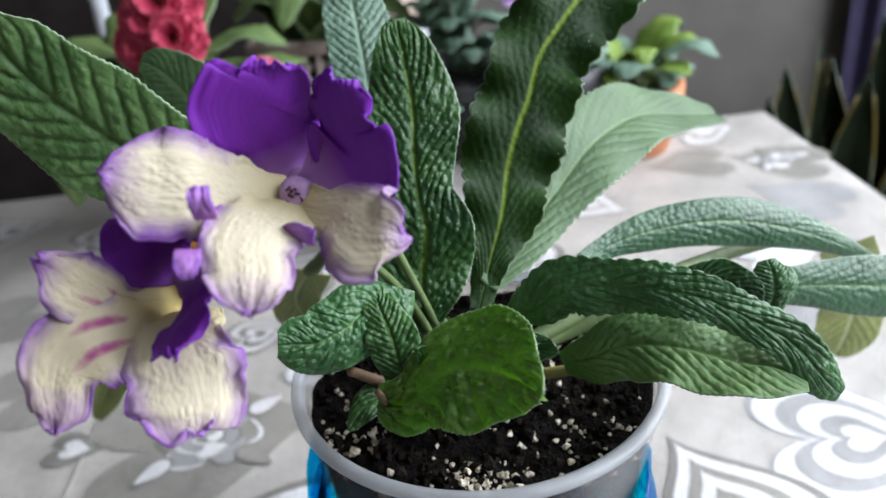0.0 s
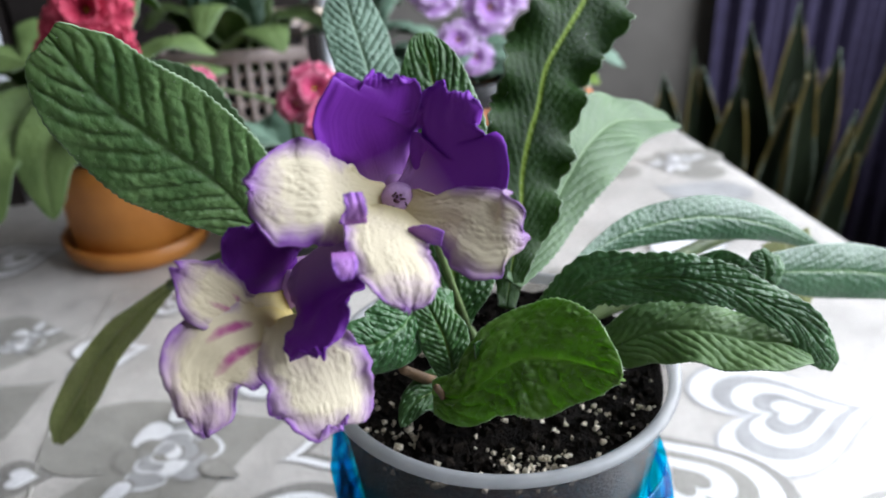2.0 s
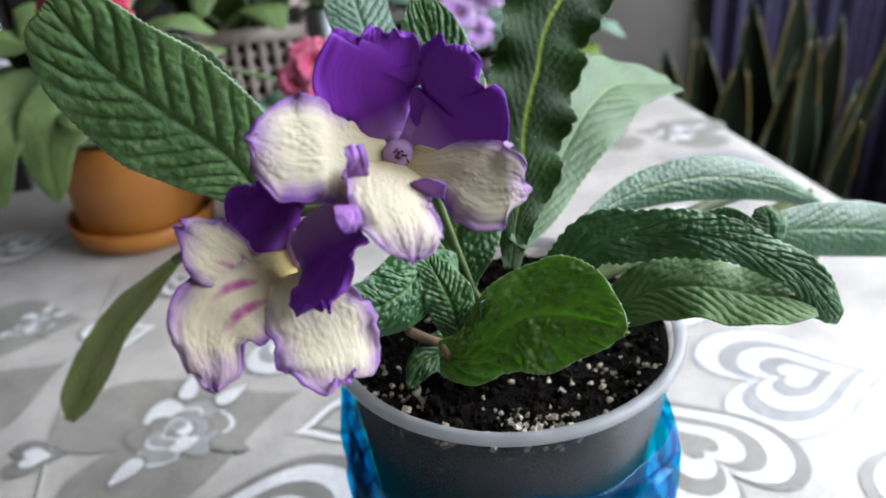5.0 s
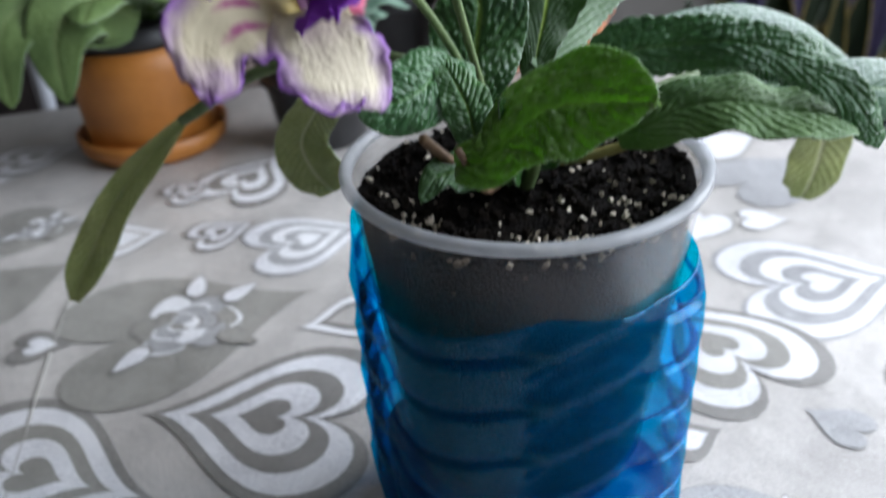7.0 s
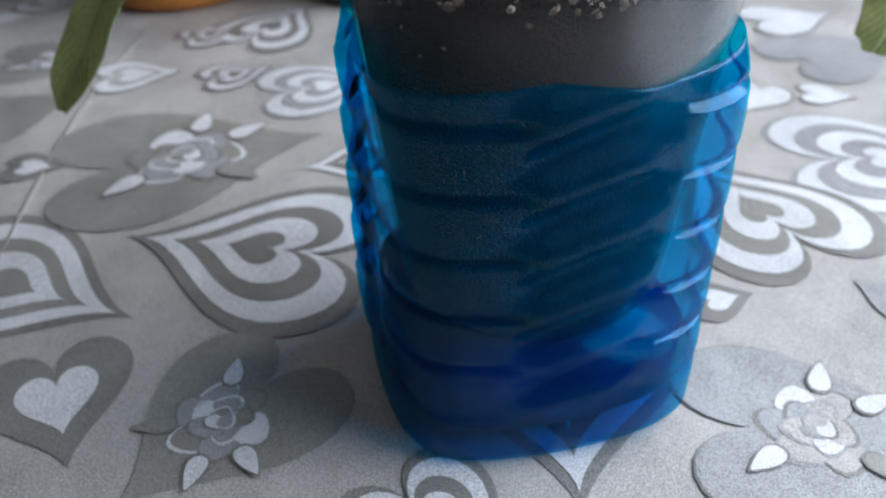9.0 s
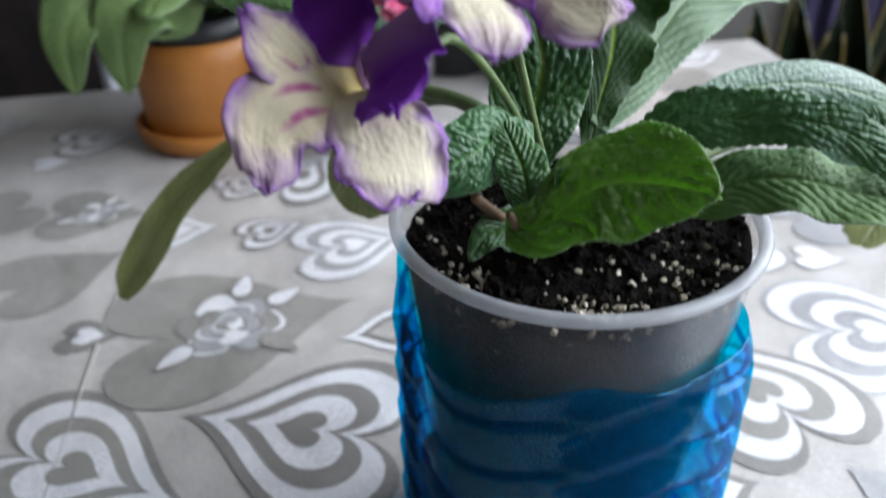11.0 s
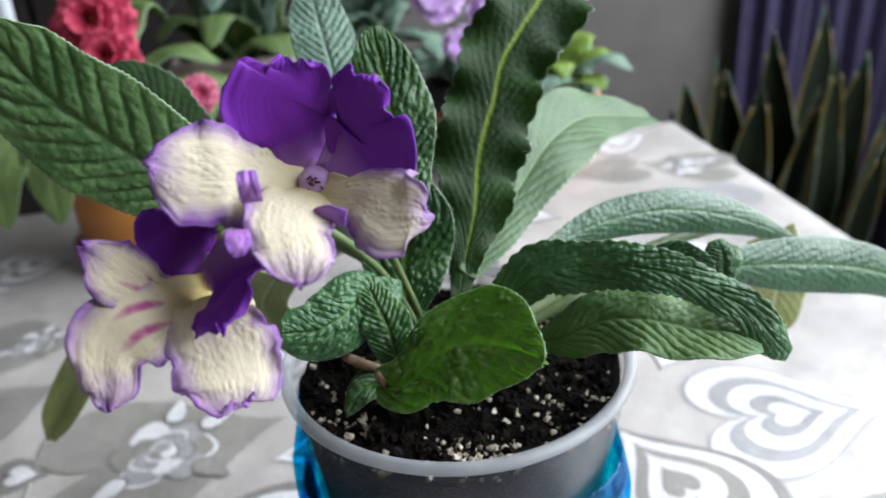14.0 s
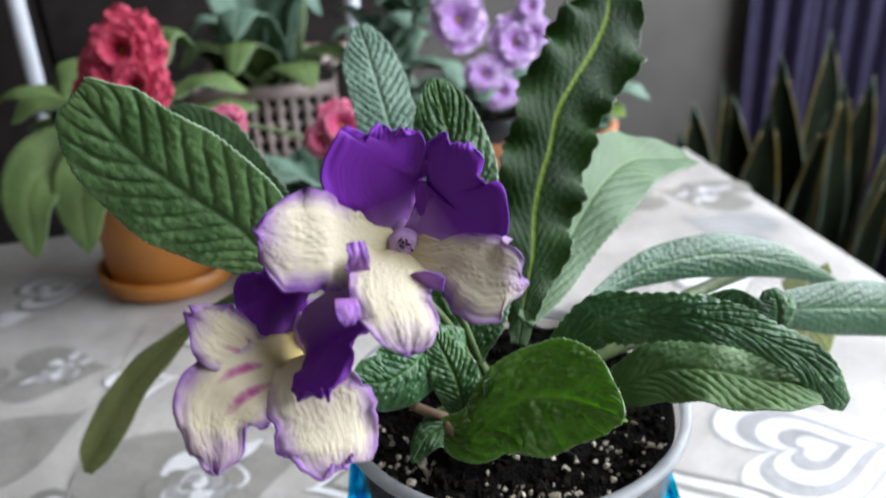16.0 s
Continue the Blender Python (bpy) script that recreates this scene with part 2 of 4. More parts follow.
BLACK_PLASTIC = plain("black_plastic", (0.008, 0.008, 0.009), (0.02, 0.02, 0.022), 40, 0.45, 0.1)
CRATE = plain("grey_pink_plastic", (0.32, 0.26, 0.24), (0.42, 0.34, 0.31), 40, 0.6, 0.1)
WALL = plain("grey_beige_wallpaper", (0.106, 0.098, 0.087), (0.131, 0.121, 0.109), 12, 0.85, 0.3, 0.001)
CEILING = plain("white_ceiling_paint", (0.56, 0.55, 0.52), (0.62, 0.61, 0.58), 8, 0.9, 0.1)
FLOOR = plain("brown_floor", (0.025, 0.017, 0.012), (0.045, 0.03, 0.02), 14, 0.5, 0.2)
CURTAIN = plain("purple_curtain_cloth", (0.024, 0.018, 0.050), (0.038, 0.030, 0.075), 40, 0.85, 0.4, fine=14.0)
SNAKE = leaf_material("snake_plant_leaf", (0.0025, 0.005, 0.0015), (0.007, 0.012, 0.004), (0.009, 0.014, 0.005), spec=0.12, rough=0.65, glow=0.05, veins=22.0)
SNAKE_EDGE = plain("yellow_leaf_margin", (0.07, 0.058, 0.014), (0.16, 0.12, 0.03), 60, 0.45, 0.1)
DARK_WOOD = plain("dark_cabinet_wood", (0.012, 0.010, 0.010), (0.03, 0.024, 0.022), 20, 0.4, 0.2)
PALE_WOOD = plain("pale_wood", (0.42, 0.34, 0.26), (0.52, 0.43, 0.34), 25, 0.6, 0.2)
WHITE_METAL = plain("white_painted_metal", (0.55, 0.58, 0.62), (0.65, 0.68, 0.72), 30, 0.35, 0.05)
WHITE_FRAME = plain("white_window_paint", (0.72, 0.72, 0.70), (0.8, 0.8, 0.78), 10, 0.4, 0.05)


def cloth_material(name, c1, c2, rough=0.38, sparkle=1.0):
    """Printed silvery oilcloth: smooth film over a metallic print, with a fine sparkling grain."""
    m, nt, b = base(name, rough + 0.08, 0.06, 0.35)
    coarse, fine, grit = noise_of(nt, 14.0), noise_of(nt, 2000.0, 2.0), noise_of(nt, 2600.0, 1.0)
    b.inputs["Coat Weight"].default_value = 0.22
    b.inputs["Coat Roughness"].default_value = 0.26
    t = maths(nt, "ADD", maths(nt, "MULTIPLY", coarse, 0.3), maths(nt, "MULTIPLY", fine, 0.7))
    nt.links.new(ramp(nt, t, [(0.40, tuple(c * 0.72 for c in c1)), (0.60, tuple(min(0.85, c * 1.2) for c in c2))]), b.inputs["Base Color"])
    nt.links.new(maths(nt, "MULTIPLY_ADD", fine, 0.3, rough - 0.15), b.inputs["Roughness"])
    h = maths(nt, "ADD", maths(nt, "MULTIPLY", noise_of(nt, 26.0, 2.0), 14.0), maths(nt, "MULTIPLY", grit, sparkle))
    bumped(nt, b, h, 0.35, 0.0008)
    return m


CLOTH = cloth_material("silver_oilcloth", (0.36, 0.342, 0.318), (0.50, 0.477, 0.447))
PRINT_DARK = cloth_material("dark_grey_print", (0.19, 0.182, 0.168), (0.255, 0.245, 0.228), 0.33)
PRINT_OLIVE = cloth_material("olive_grey_print", (0.235, 0.228, 0.205), (0.31, 0.30, 0.272), 0.33)
PRINT_GREY = cloth_material("mid_grey_print", (0.30, 0.30, 0.30), (0.38, 0.38, 0.38), 0.33)
PRINT_LIGHT = cloth_material("light_print", (0.60, 0.60, 0.63), (0.72, 0.72, 0.75), 0.33)
PRINT_WHITE = cloth_material("white_print", (0.74, 0.74, 0.75), (0.84, 0.84, 0.85), 0.33)
PRINTS = dict(d=PRINT_DARK, o=PRINT_OLIVE, g=PRINT_GREY, l=PRINT_LIGHT, w=PRINT_WHITE, c=CLOTH)


# ---- mesh helpers ----
def part(name, bm, material, parent=None, label="", smooth=True, solid=0.0):
    """Link a bmesh as one mesh object, under a thing or a part."""
    me = bpy.data.meshes.new(name)
    bm.to_mesh(me)
    bm.free()
    for mt in material if isinstance(material, (list, tuple)) else [material]:
        me.materials.append(mt)
    if smooth:
        me.polygons.foreach_set("use_smooth", [True] * len(me.polygons))
    ob = new(name, me)
    if parent:
        ob.parent = parent
    if solid:
        s = ob.modifiers.new("thickness", "SOLIDIFY")
        s.thickness, s.offset = solid, 0.0
    return tagged(ob, label)


def thing(name, label, category, group="", kind=""):
    return tagged(new(name), label, category, group, kind)


def box(bm, x0, y0, z0, x1, y1, z1, bevel=0.0):
    r = bmesh.ops.create_cube(bm, size=1.0, matrix=Matrix.Translation(((x0 + x1) / 2, (y0 + y1) / 2, (z0 + z1) / 2)) @ Matrix.Diagonal((abs(x1 - x0), abs(y1 - y0), abs(z1 - z0), 1)))
    if bevel:
        edges = list({e for v in r["verts"] for e in v.link_edges})
        bmesh.ops.bevel(bm, geom=edges, offset=bevel, segments=2, affect="EDGES")
    return bm


def lathe(profile, n=64, centre=(0, 0), warp=None):
    """A turned form from (radius, z) pairs; warp(angle, radius, z) may shape it."""
    bm = bmesh.new()
    rings = []
    for r, z in profile:
        ring = []
        for i in range(n):
            a = 2 * math.pi * i / n
            x, y, zz = (r * math.cos(a), r * math.sin(a), z) if not warp else warp(a, r, z)
            ring.append(bm.verts.new((centre[0] + x, centre[1] + y, zz)))
        rings.append(ring)
    for p, q in zip(rings, rings[1:]):
        for i in range(n):
            bm.faces.new((p[i], p[(i + 1) % n], q[(i + 1) % n], q[i]))
    return bm


def spline(points, n):
    """Catmull-Rom through the points, n samples at even steps of arc."""
    p = [Vector(q) for q in points]
    p = [p[0] * 2 - p[1]] + p + [p[-1] * 2 - p[-2]]
    dense = []
    for i in range(1, len(p) - 2):
        a, b, c, d = p[i - 1 : i + 3]
        for k in range(24):
            t = k / 24
            dense.append(0.5 * ((2 * b) + (c - a) * t + (2 * a - 5 * b + 4 * c - d) * t * t + (3 * b - a - 3 * c + d) * t**3))
    dense.append(p[-2])
    run = [0.0]
    for a, b in zip(dense, dense[1:]):
        run.append(run[-1] + (b - a).length)
    out, j = [], 0
    for i in range(n):
        want = run[-1] * i / (n - 1)
        while j < len(run) - 2 and run[j + 1] < want:
            j += 1
        f = (want - run[j]) / max(1e-9, run[j + 1] - run[j])
        out.append(dense[j].lerp(dense[j + 1], min(1.0, f)))
    return out


def tube(points, r0, r1, n=24, sides=8):
    c = spline(points, n)
    bm = bmesh.new()
    rings = []
    for i, p in enumerate(c):
        t = (c[min(i + 1, n - 1)] - c[max(i - 1, 0)]).normalized()
        a = t.orthogonal().normalized() if not rings else (side - t * side.dot(t)).normalized()
        side = a
        b = t.cross(a)
        r = r0 + (r1 - r0) * i / (n - 1)
        rings.append([bm.verts.new(p + (a * math.cos(k * 2 * math.pi / sides) + b * math.sin(k * 2 * math.pi / sides)) * r) for k in range(sides)])
    for p, q in zip(rings, rings[1:]):
        for k in range(sides):
            bm.faces.new((p[k], p[(k + 1) % sides], q[(k + 1) % sides], q[k]))
    bm.faces.new(rings[0][::-1])
    bm.faces.new(rings[-1])
    return bm


def strap_shape(s):
    return max(0.0, math.sin(math.pi * min(1, max(0, s)) ** 0.8)) ** 0.6


def oval_shape(s):
    return max(0.0, math.sin(math.pi * min(1, max(0, s)) ** 0.62)) ** 0.62


def petal_shape(s):
    grow = 0.2 + 0.8 * min(1.0, s / 0.62) ** 1.1
    return grow * (1 - 0.24 * max(0.0, (s - 0.6) / 0.4) ** 2.2)


def blade(points, width, face, face_end=None, fold=0.0, droop=0.0, wave=0.0, waves=4.0, scallop=0.014, teeth=44, quilt=0.0, veins=14, pebbles=0.5, shape=strap_shape, nu=170, nv=48, seed=0.0, ruffle=0.0, crease=0.0, cell=0.0024):
    """A leaf or petal: a sheet along a curved midline, with folded halves, frilled margins and quilted relief.
    Points may carry a half width of their own; face may be three directions, at the base, middle and tip."""
    c4 = spline(points, nu)
    own = len(points[0]) == 4
    c = [p.to_3d() for p in c4]
    if isinstance(face[0], tuple):
        faces = [Vector(f).normalized() for f in face]
    else:
        f0 = Vector(face).normalized()
        f1 = Vector(face_end).normalized() if face_end else f0
        faces = [f0, f0.lerp(f1, 0.5), f1]
    bm = bmesh.new()
    uvl = bm.loops.layers.uv.new("UVMap")
    grid = []
    length = sum((b - a).length for a, b in zip(c, c[1:]))
    broad = max(p.w for p in c4) if own else width
    for i in range(nu):
        s = i / (nu - 1)
        t = (c[min(i + 1, nu - 1)] - c[max(i - 1, 0)]).normalized()
        f = faces[0].lerp(faces[1], s * 2) if s < 0.5 else faces[1].lerp(faces[2], s * 2 - 1)
        nrm = (f - t * f.dot(t)).normalized()
        side = t.cross(nrm)
        w0 = max(0.0, c4[i].w) if own else width * shape(s)
        row = []
        for j in range(nv + 1):
            v = 2 * j / nv - 1
            a = abs(v)
            w = w0
            if ruffle:
                w *= 1 + 0.10 * noise.noise((s * 7, 3.0 if v > 0 else 8.0, seed)) + 0.05 * noise.noise((s * 24, 1.0 if v > 0 else 5.0, seed))
            ww = w * (1 + scallop * a**6 * (abs(math.sin(math.pi * teeth * s + seed)) - 0.5) * 2)
            lift = a * math.sin(fold) * w - droop * a * a * w
            rel = 0.0
            if quilt:
                ph = s * veins - a * veins * 0.22
                ph += 0.16 * noise.noise((s * 9, v * 3, seed)) + 0.08 * noise.noise((s * 26, v * 7, seed + 4))
                d1 = abs(ph - round(ph))
                near = noise.voronoi((v * w / (cell * 0.75), ph * 1.5 + (40 if v > 0 else 0), seed))[0]
                pebble = min(1.0, (near[1] - near[0]) * 2.0)
                puck = (1.3 - 0.5 * pebbles) * (1 - math.exp(-((d1 / 0.15) ** 2))) + pebbles * pebble
                rel = quilt * (puck - 0.9) * min(1.0, a * 7) * (1 - a**8) * min(1.0, s * 8) * min(1.0, (1.02 - s) * 6)
                rel -= quilt * 1.2 * math.exp(-((v / 0.07) ** 2))
            if crease:
                fan = v * w + 0.0006 * noise.noise((s * 9, v * 4, seed))
                near = noise.voronoi((s * length / (cell * 0.72), fan / (cell * 0.5), seed + 2))[0]
                puff = min(1.0, (near[1] - near[0]) * 1.8)
                rel += crease * (puff - 0.5) * (0.55 + 0.8 * noise.noise((s * 4, v * 3, seed + 8))) * min(1.0, s * 3.5) * (1 - 0.7 * a**4)
                rel += (0.0004 * noise.noise((v * 2.2, s * 2.4, seed + 2)) + 0.3 * crease * noise.noise((v * 9, s * 2.5, seed + 7))) * min(1.0, s * 3)
            fr = wave * a**2.2 * math.sin(waves * 2 * math.pi * s + (1.3 if v > 0 else 0) + seed) * w
            if ruffle:
                out = max(a, s**4)
                fr += ruffle * out**5 * (math.sin(s * 17 + v * 4 + seed * 2) + 0.8 * noise.noise((s * 13, v * 7, seed))) * broad
                ww += ruffle * 0.25 * a**5 * abs(noise.noise((s * 40, v, seed))) * broad
            p = c[i] + side * (v * ww * math.cos(fold)) + nrm * (lift + rel + fr)
            if ruffle:
                p += t * (ruffle * broad * s**8 * (1.2 * noise.noise((v * 2.6, seed, 1.7)) + 0.2 * noise.noise((v * 8, seed, 4.7)) - 0.5 * a**3))
            row.append(bm.verts.new(p))
        grid.append(row)
    for i in range(nu - 1):
        for j in range(nv):
            fc = bm.faces.new((grid[i][j], grid[i][j + 1], grid[i + 1][j + 1], grid[i + 1][j]))
            for lp, (a, b) in zip(fc.loops, ((i, j), (i, j + 1), (i + 1, j + 1), (i + 1, j))):
                lp[uvl].uv = (a / (nu - 1), b / nv)
    return bm


# ---- room ----
def slab(name, x0, y0, z0, x1, y1, z1, material, label, category):
    return tagged(part(name, box(bmesh.new(), x0, y0, z0, x1, y1, z1), material, None, label, smooth=False), category=category, kind="structure")


slab("floor", -1.9, -1.6, -0.80, 1.5, 1.9, -0.75, FLOOR, "dark brown floor under the table", "floor")
slab("ceiling", -1.9, -1.6, 1.75, 1.5, 1.9, 1.80, CEILING, "plain white painted ceiling of the room", "ceiling")
slab("wall_north", -1.9, 1.7, -0.75, 1.5, 1.9, 1.75, WALL, "grey-beige papered wall behind the plants", "wall")
slab("wall_west", -1.9, -1.4, -0.75, -1.7, 1.7, 1.75, WALL, "grey-beige papered side wall", "wall")


def window_wall(name, along, c0, c1, a0, a1, w0, w1, zb, zt, number):
    """A wall with a window opening through it. along: the axis in which the wall runs."""
    wall = thing(name, "grey-beige papered wall with a window opening", "wall", kind="structure")

    def piece(p0, p1, z0, z1, nm="panel", mt=WALL, d0=c0, d1=c1, owner=wall):
        b = (d0, p0, z0, d1, p1, z1) if along == "y" else (p0, d0, z0, p1, d1, z1)
        return part(nm, box(bmesh.new(), *b), mt, owner, smooth=False)

    piece(a0, w0, -0.75, 1.75)
    piece(w1, a1, -0.75, 1.75)
    piece(w0, w1, -0.75, zb)
    piece(w0, w1, zt, 1.75)
    win = thing("window_%d" % number, "white-framed window letting in daylight", "window", kind="structure")
    m0, m1 = c0 + (c1 - c0) * 0.45, c0 + (c1 - c0) * 0.75
    for q0, q1, z0, z1 in ((w0, w0 + 0.05, zb, zt), (w1 - 0.05, w1, zb, zt), (w0 + 0.05, w1 - 0.05, zb, zb + 0.05), (w0 + 0.05, w1 - 0.05, zt - 0.05, zt)):
        piece(q0, q1, z0, z1, "window_frame", WHITE_FRAME, m0, m1, win)


window_wall("wall_east", "y", 1.3, 1.5, -1.4, 1.7, -0.70, 1.38, 0.05, 1.66, 1)
slab("wall_south", -1.9, -1.6, -0.75, 1.5, -1.4, 1.75, WALL, "grey-beige papered wall of the room", "wall")

# ---- table with its printed oilcloth ----
CORNERS = [(0.346, 0.875), (-0.62, 0.745), (-0.50, -0.32), (0.47, -0.32)]
table = thing("table", "wooden table under a grey printed oilcloth", "table")
bm = bmesh.new()
lo = [bm.verts.new((x * 0.99, y * 0.99, -0.032)) for x, y in CORNERS]
hi = [bm.verts.new((x * 0.99, y * 0.99, -0.004)) for x, y in CORNERS]
bm.faces.new(hi), bm.faces.new(lo[::-1])
for i in range(4):
    bm.faces.new((lo[i], lo[(i + 1) % 4], hi[(i + 1) % 4], hi[i]))
bmesh.ops.recalc_face_normals(bm, faces=bm.faces)
part("tabletop", bm, PALE_WOOD, table, smooth=False)
for x, y in CORNERS:
    part("leg", box(bmesh.new(), x * 0.9 - 0.025, y * 0.9 - 0.025, -0.75, x * 0.9 + 0.025, y * 0.9 + 0.025, -0.032, 0.004), PALE_WOOD, table)

bm = bmesh.new()
N = 40
rows = []
for i in range(N + 1):
    row = []
    for j in range(N + 1):
        u, v = i / N, j / N
        x = (CORNERS[0][0] * u + CORNERS[1][0] * (1 - u)) * v + (CORNERS[3][0] * u + CORNERS[2][0] * (1 - u)) * (1 - v)
        y = (CORNERS[0][1] * u + CORNERS[1][1] * (1 - u)) * v + (CORNERS[3][1] * u + CORNERS[2][1] * (1 - u)) * (1 - v)
        row.append(bm.verts.new((x, y, -0.0006)))
    rows.append(row)
for i in range(N):
    for j in range(N):
        bm.faces.new((rows[i][j], rows[i + 1][j], rows[i + 1][j + 1], rows[i][j + 1]))
ring = [rows[i][0] for i in range(N)] + [rows[N][j] for j in range(N)] + [rows[N - i][N] for i in range(N)] + [rows[0][N - j] for j in range(N)]
mid = Vector((-0.1, 0.25, 0))
prev = ring
for step, (out, dz) in enumerate(((0.003, -0.001), (0.006, -0.005), (0.009, -0.06), (0.012, -0.16))):
    cur = []
    for k, vtx in enumerate(ring):
        d = (vtx.co - mid).normalized()
        cur.append(bm.verts.new(vtx.co + Vector((d.x, d.y, 0)) * (out + (0.006 * math.sin(k * 0.7) if step > 1 else 0)) + Vector((0, 0, dz))))
    for k in range(len(ring)):
        bm.faces.new((prev[k], cur[k], cur[(k + 1) % len(ring)], prev[(k + 1) % len(ring)]))
    prev = cur
bmesh.ops.recalc_face_normals(bm, faces=bm.faces)
cloth = tagged(part("tablecloth", bm, CLOTH, None, "silver-grey oilcloth printed with hearts and roses on the table"), category="tablecloth")
part("fold_crease", tube([(-0.172, 0.20, -0.0006), (-0.180, 0.303, -0.0006), (-0.189, 0.40, -0.0006), (-0.192, 0.50, -0.0006), (-0.185, 0.60, -0.0006)], 0.0011, 0.0009, 30, 6), PRINT_OLIVE, cloth)


def heart_ring(tip, back, ratio, k, n=48):
    """The outline of a heart with its point at tip and its lobes at back, shrunk by k about its middle."""
    a, b = Vector((*tip, 0)), Vector((*back, 0))
    ax = b - a
    sd = Vector((-ax.y, ax.x, 0))
    out = []
    for i in range(n):
        q = 2 * math.pi * i / n
        hx = 16 * math.sin(q) ** 3 / 32
        hy = (13 * math.cos(q) - 5 * math.cos(2 * q) - 2 * math.cos(3 * q) - math.cos(4 * q) + 17) / 27.0
        out.append(a + ax * (0.56 + (hy - 0.56) * k) + sd * hx * k * ratio)
    return out


def flat(bm, ring, z, mi):
    c = sum(ring, Vector()) / len(ring)
    vs = [bm.verts.new((p.x, p.y, z)) for p in ring]
    vc = bm.verts.new((c.x, c.y, z))
    for i in range(len(vs)):
        f = bm.faces.new((vs[i], vs[(i + 1) % len(vs)], vc))
        f.material_index = mi
        if f.normal.z < 0 or f.calc_area() == 0:
            f.normal_update()
            if f.normal.z < 0:
                f.normal_flip()


STYLES = {
    "dark": "dldld", "pale": "glgwgw", "light": "dlolo", "small": "dl", "smallpale": "olw", "plain": "o", "grey": "g", "white": "dwcw", "outline": "dwdc",
}
SCALES = {5: (1.0, 0.86, 0.64, 0.45, 0.22), 6: (1.0, 0.95, 0.74, 0.56, 0.37, 0.2), 2: (1.0, 0.52), 3: (1.0, 0.9, 0.45), 1: (1.0,), 4: (1.0, 0.93, 0.62, 0.4)}
order = list("dolgwc")


def motif(tip, back, ratio, style, level=0):
    bm = bmesh.new()
    z = -0.0003 + 0.000011 * level
    if style.startswith("rose"):
        dark = style == "rose"
        flat(bm, heart_ring(tip, back, ratio, 1.0), z, order.index("o"))
        if not dark:
            flat(bm, heart_ring(tip, back, ratio, 0.982), z + 0.0002, order.index("g"))
        a, b = Vector((*tip, 0)), Vector((*back, 0))
        ax, sd = b - a, Vector((-(b - a).y, (b - a).x, 0))
        rnd = random.Random(int(abs(tip[0] * 7919 + tip[1] * 104729) * 1000))
        mid_ = a + ax * 0.56

        def oval(c, sx, sy, turn, z_, ch, taper=0.4):
            ring = []
            for i in range(14):
                q = 2 * math.pi * i / 14
                lx, ly = sx * math.cos(q), sy * math.sin(q) * (1 - taper * math.cos(q))
                ring.append(c + ax * (lx * math.cos(turn) - ly * math.sin(turn)) + sd * (lx * math.sin(turn) + ly * math.cos(turn)))
            flat(bm, ring, z_, order.index(ch))

        fill, line = ("g", "l") if dark else ("c", "g")
        for count, dist, sx, sy, zz in ((6, 0.15, 0.085, 0.075, 0.0003), (5, 0.085, 0.065, 0.055, 0.0006), (3, 0.035, 0.045, 0.035, 0.0009)):
            for k in range(count):
                ang = 2 * math.pi * k / count + dist * 20 + rnd.uniform(-0.2, 0.2)
                c = mid_ + (ax * math.cos(ang) + sd * math.sin(ang)) * dist
                oval(c, sx * 1.08, sy * 1.08, ang + 1.57, z + zz + 0.00001 * k, "d" if k % 2 else line)
                oval(c + (ax * math.cos(ang) + sd * math.sin(ang)) * -0.008, sx, sy * 0.93, ang + 1.57, z + zz + 0.0001 + 0.00001 * k, ("w" if dark else "l") if (k * 7 + count) % 5 == 0 else (fill if k % 3 else ("o" if dark else "g")))
        for ang, far in ((0.6, 0.36), (2.3, 0.34), (-1.9, 0.35), (3.6, 0.36)):
            c = mid_ + ax * far * math.cos(ang) * 0.8 + sd * far * math.sin(ang) * 0.8
            for size, col, dz in ((1.0, "d", 0.0), (0.86, "l" if far > 0.345 else "o", 0.0001)):
                ring = []
                for i in range(14):
                    q = 2 * math.pi * i / 14
                    lx, ly = 0.10 * size * math.cos(q), 0.045 * size * math.sin(q) * (1 - 0.6 * math.cos(q))
                    ring.append(c + ax * (lx * math.cos(ang) - ly * math.sin(ang)) + sd * (lx * math.sin(ang) + ly * math.cos(ang)))
                flat(bm, ring, z + 0.0009 + dz, order.index(col))
    else:
        cols = STYLES[style]
        flat(bm, heart_ring(tip, back, ratio, 1.0), z, 0)
        owner = part("printed_heart", bm, PRINTS[cols[0]], cloth, smooth=False)
        for k, (ch, sc) in enumerate(zip(cols, SCALES[len(cols)])):
            if k:
                inner = bmesh.new()
                flat(inner, heart_ring(tip, back, ratio, sc), z + 0.0002 * k, 0)
                part("heart_band", inner, PRINTS[ch], owner, smooth=False)
        return owner
    return tagged(part("printed_rose", bm, [PRINTS[c] for c in order], cloth, smooth=False), kind="stuff")


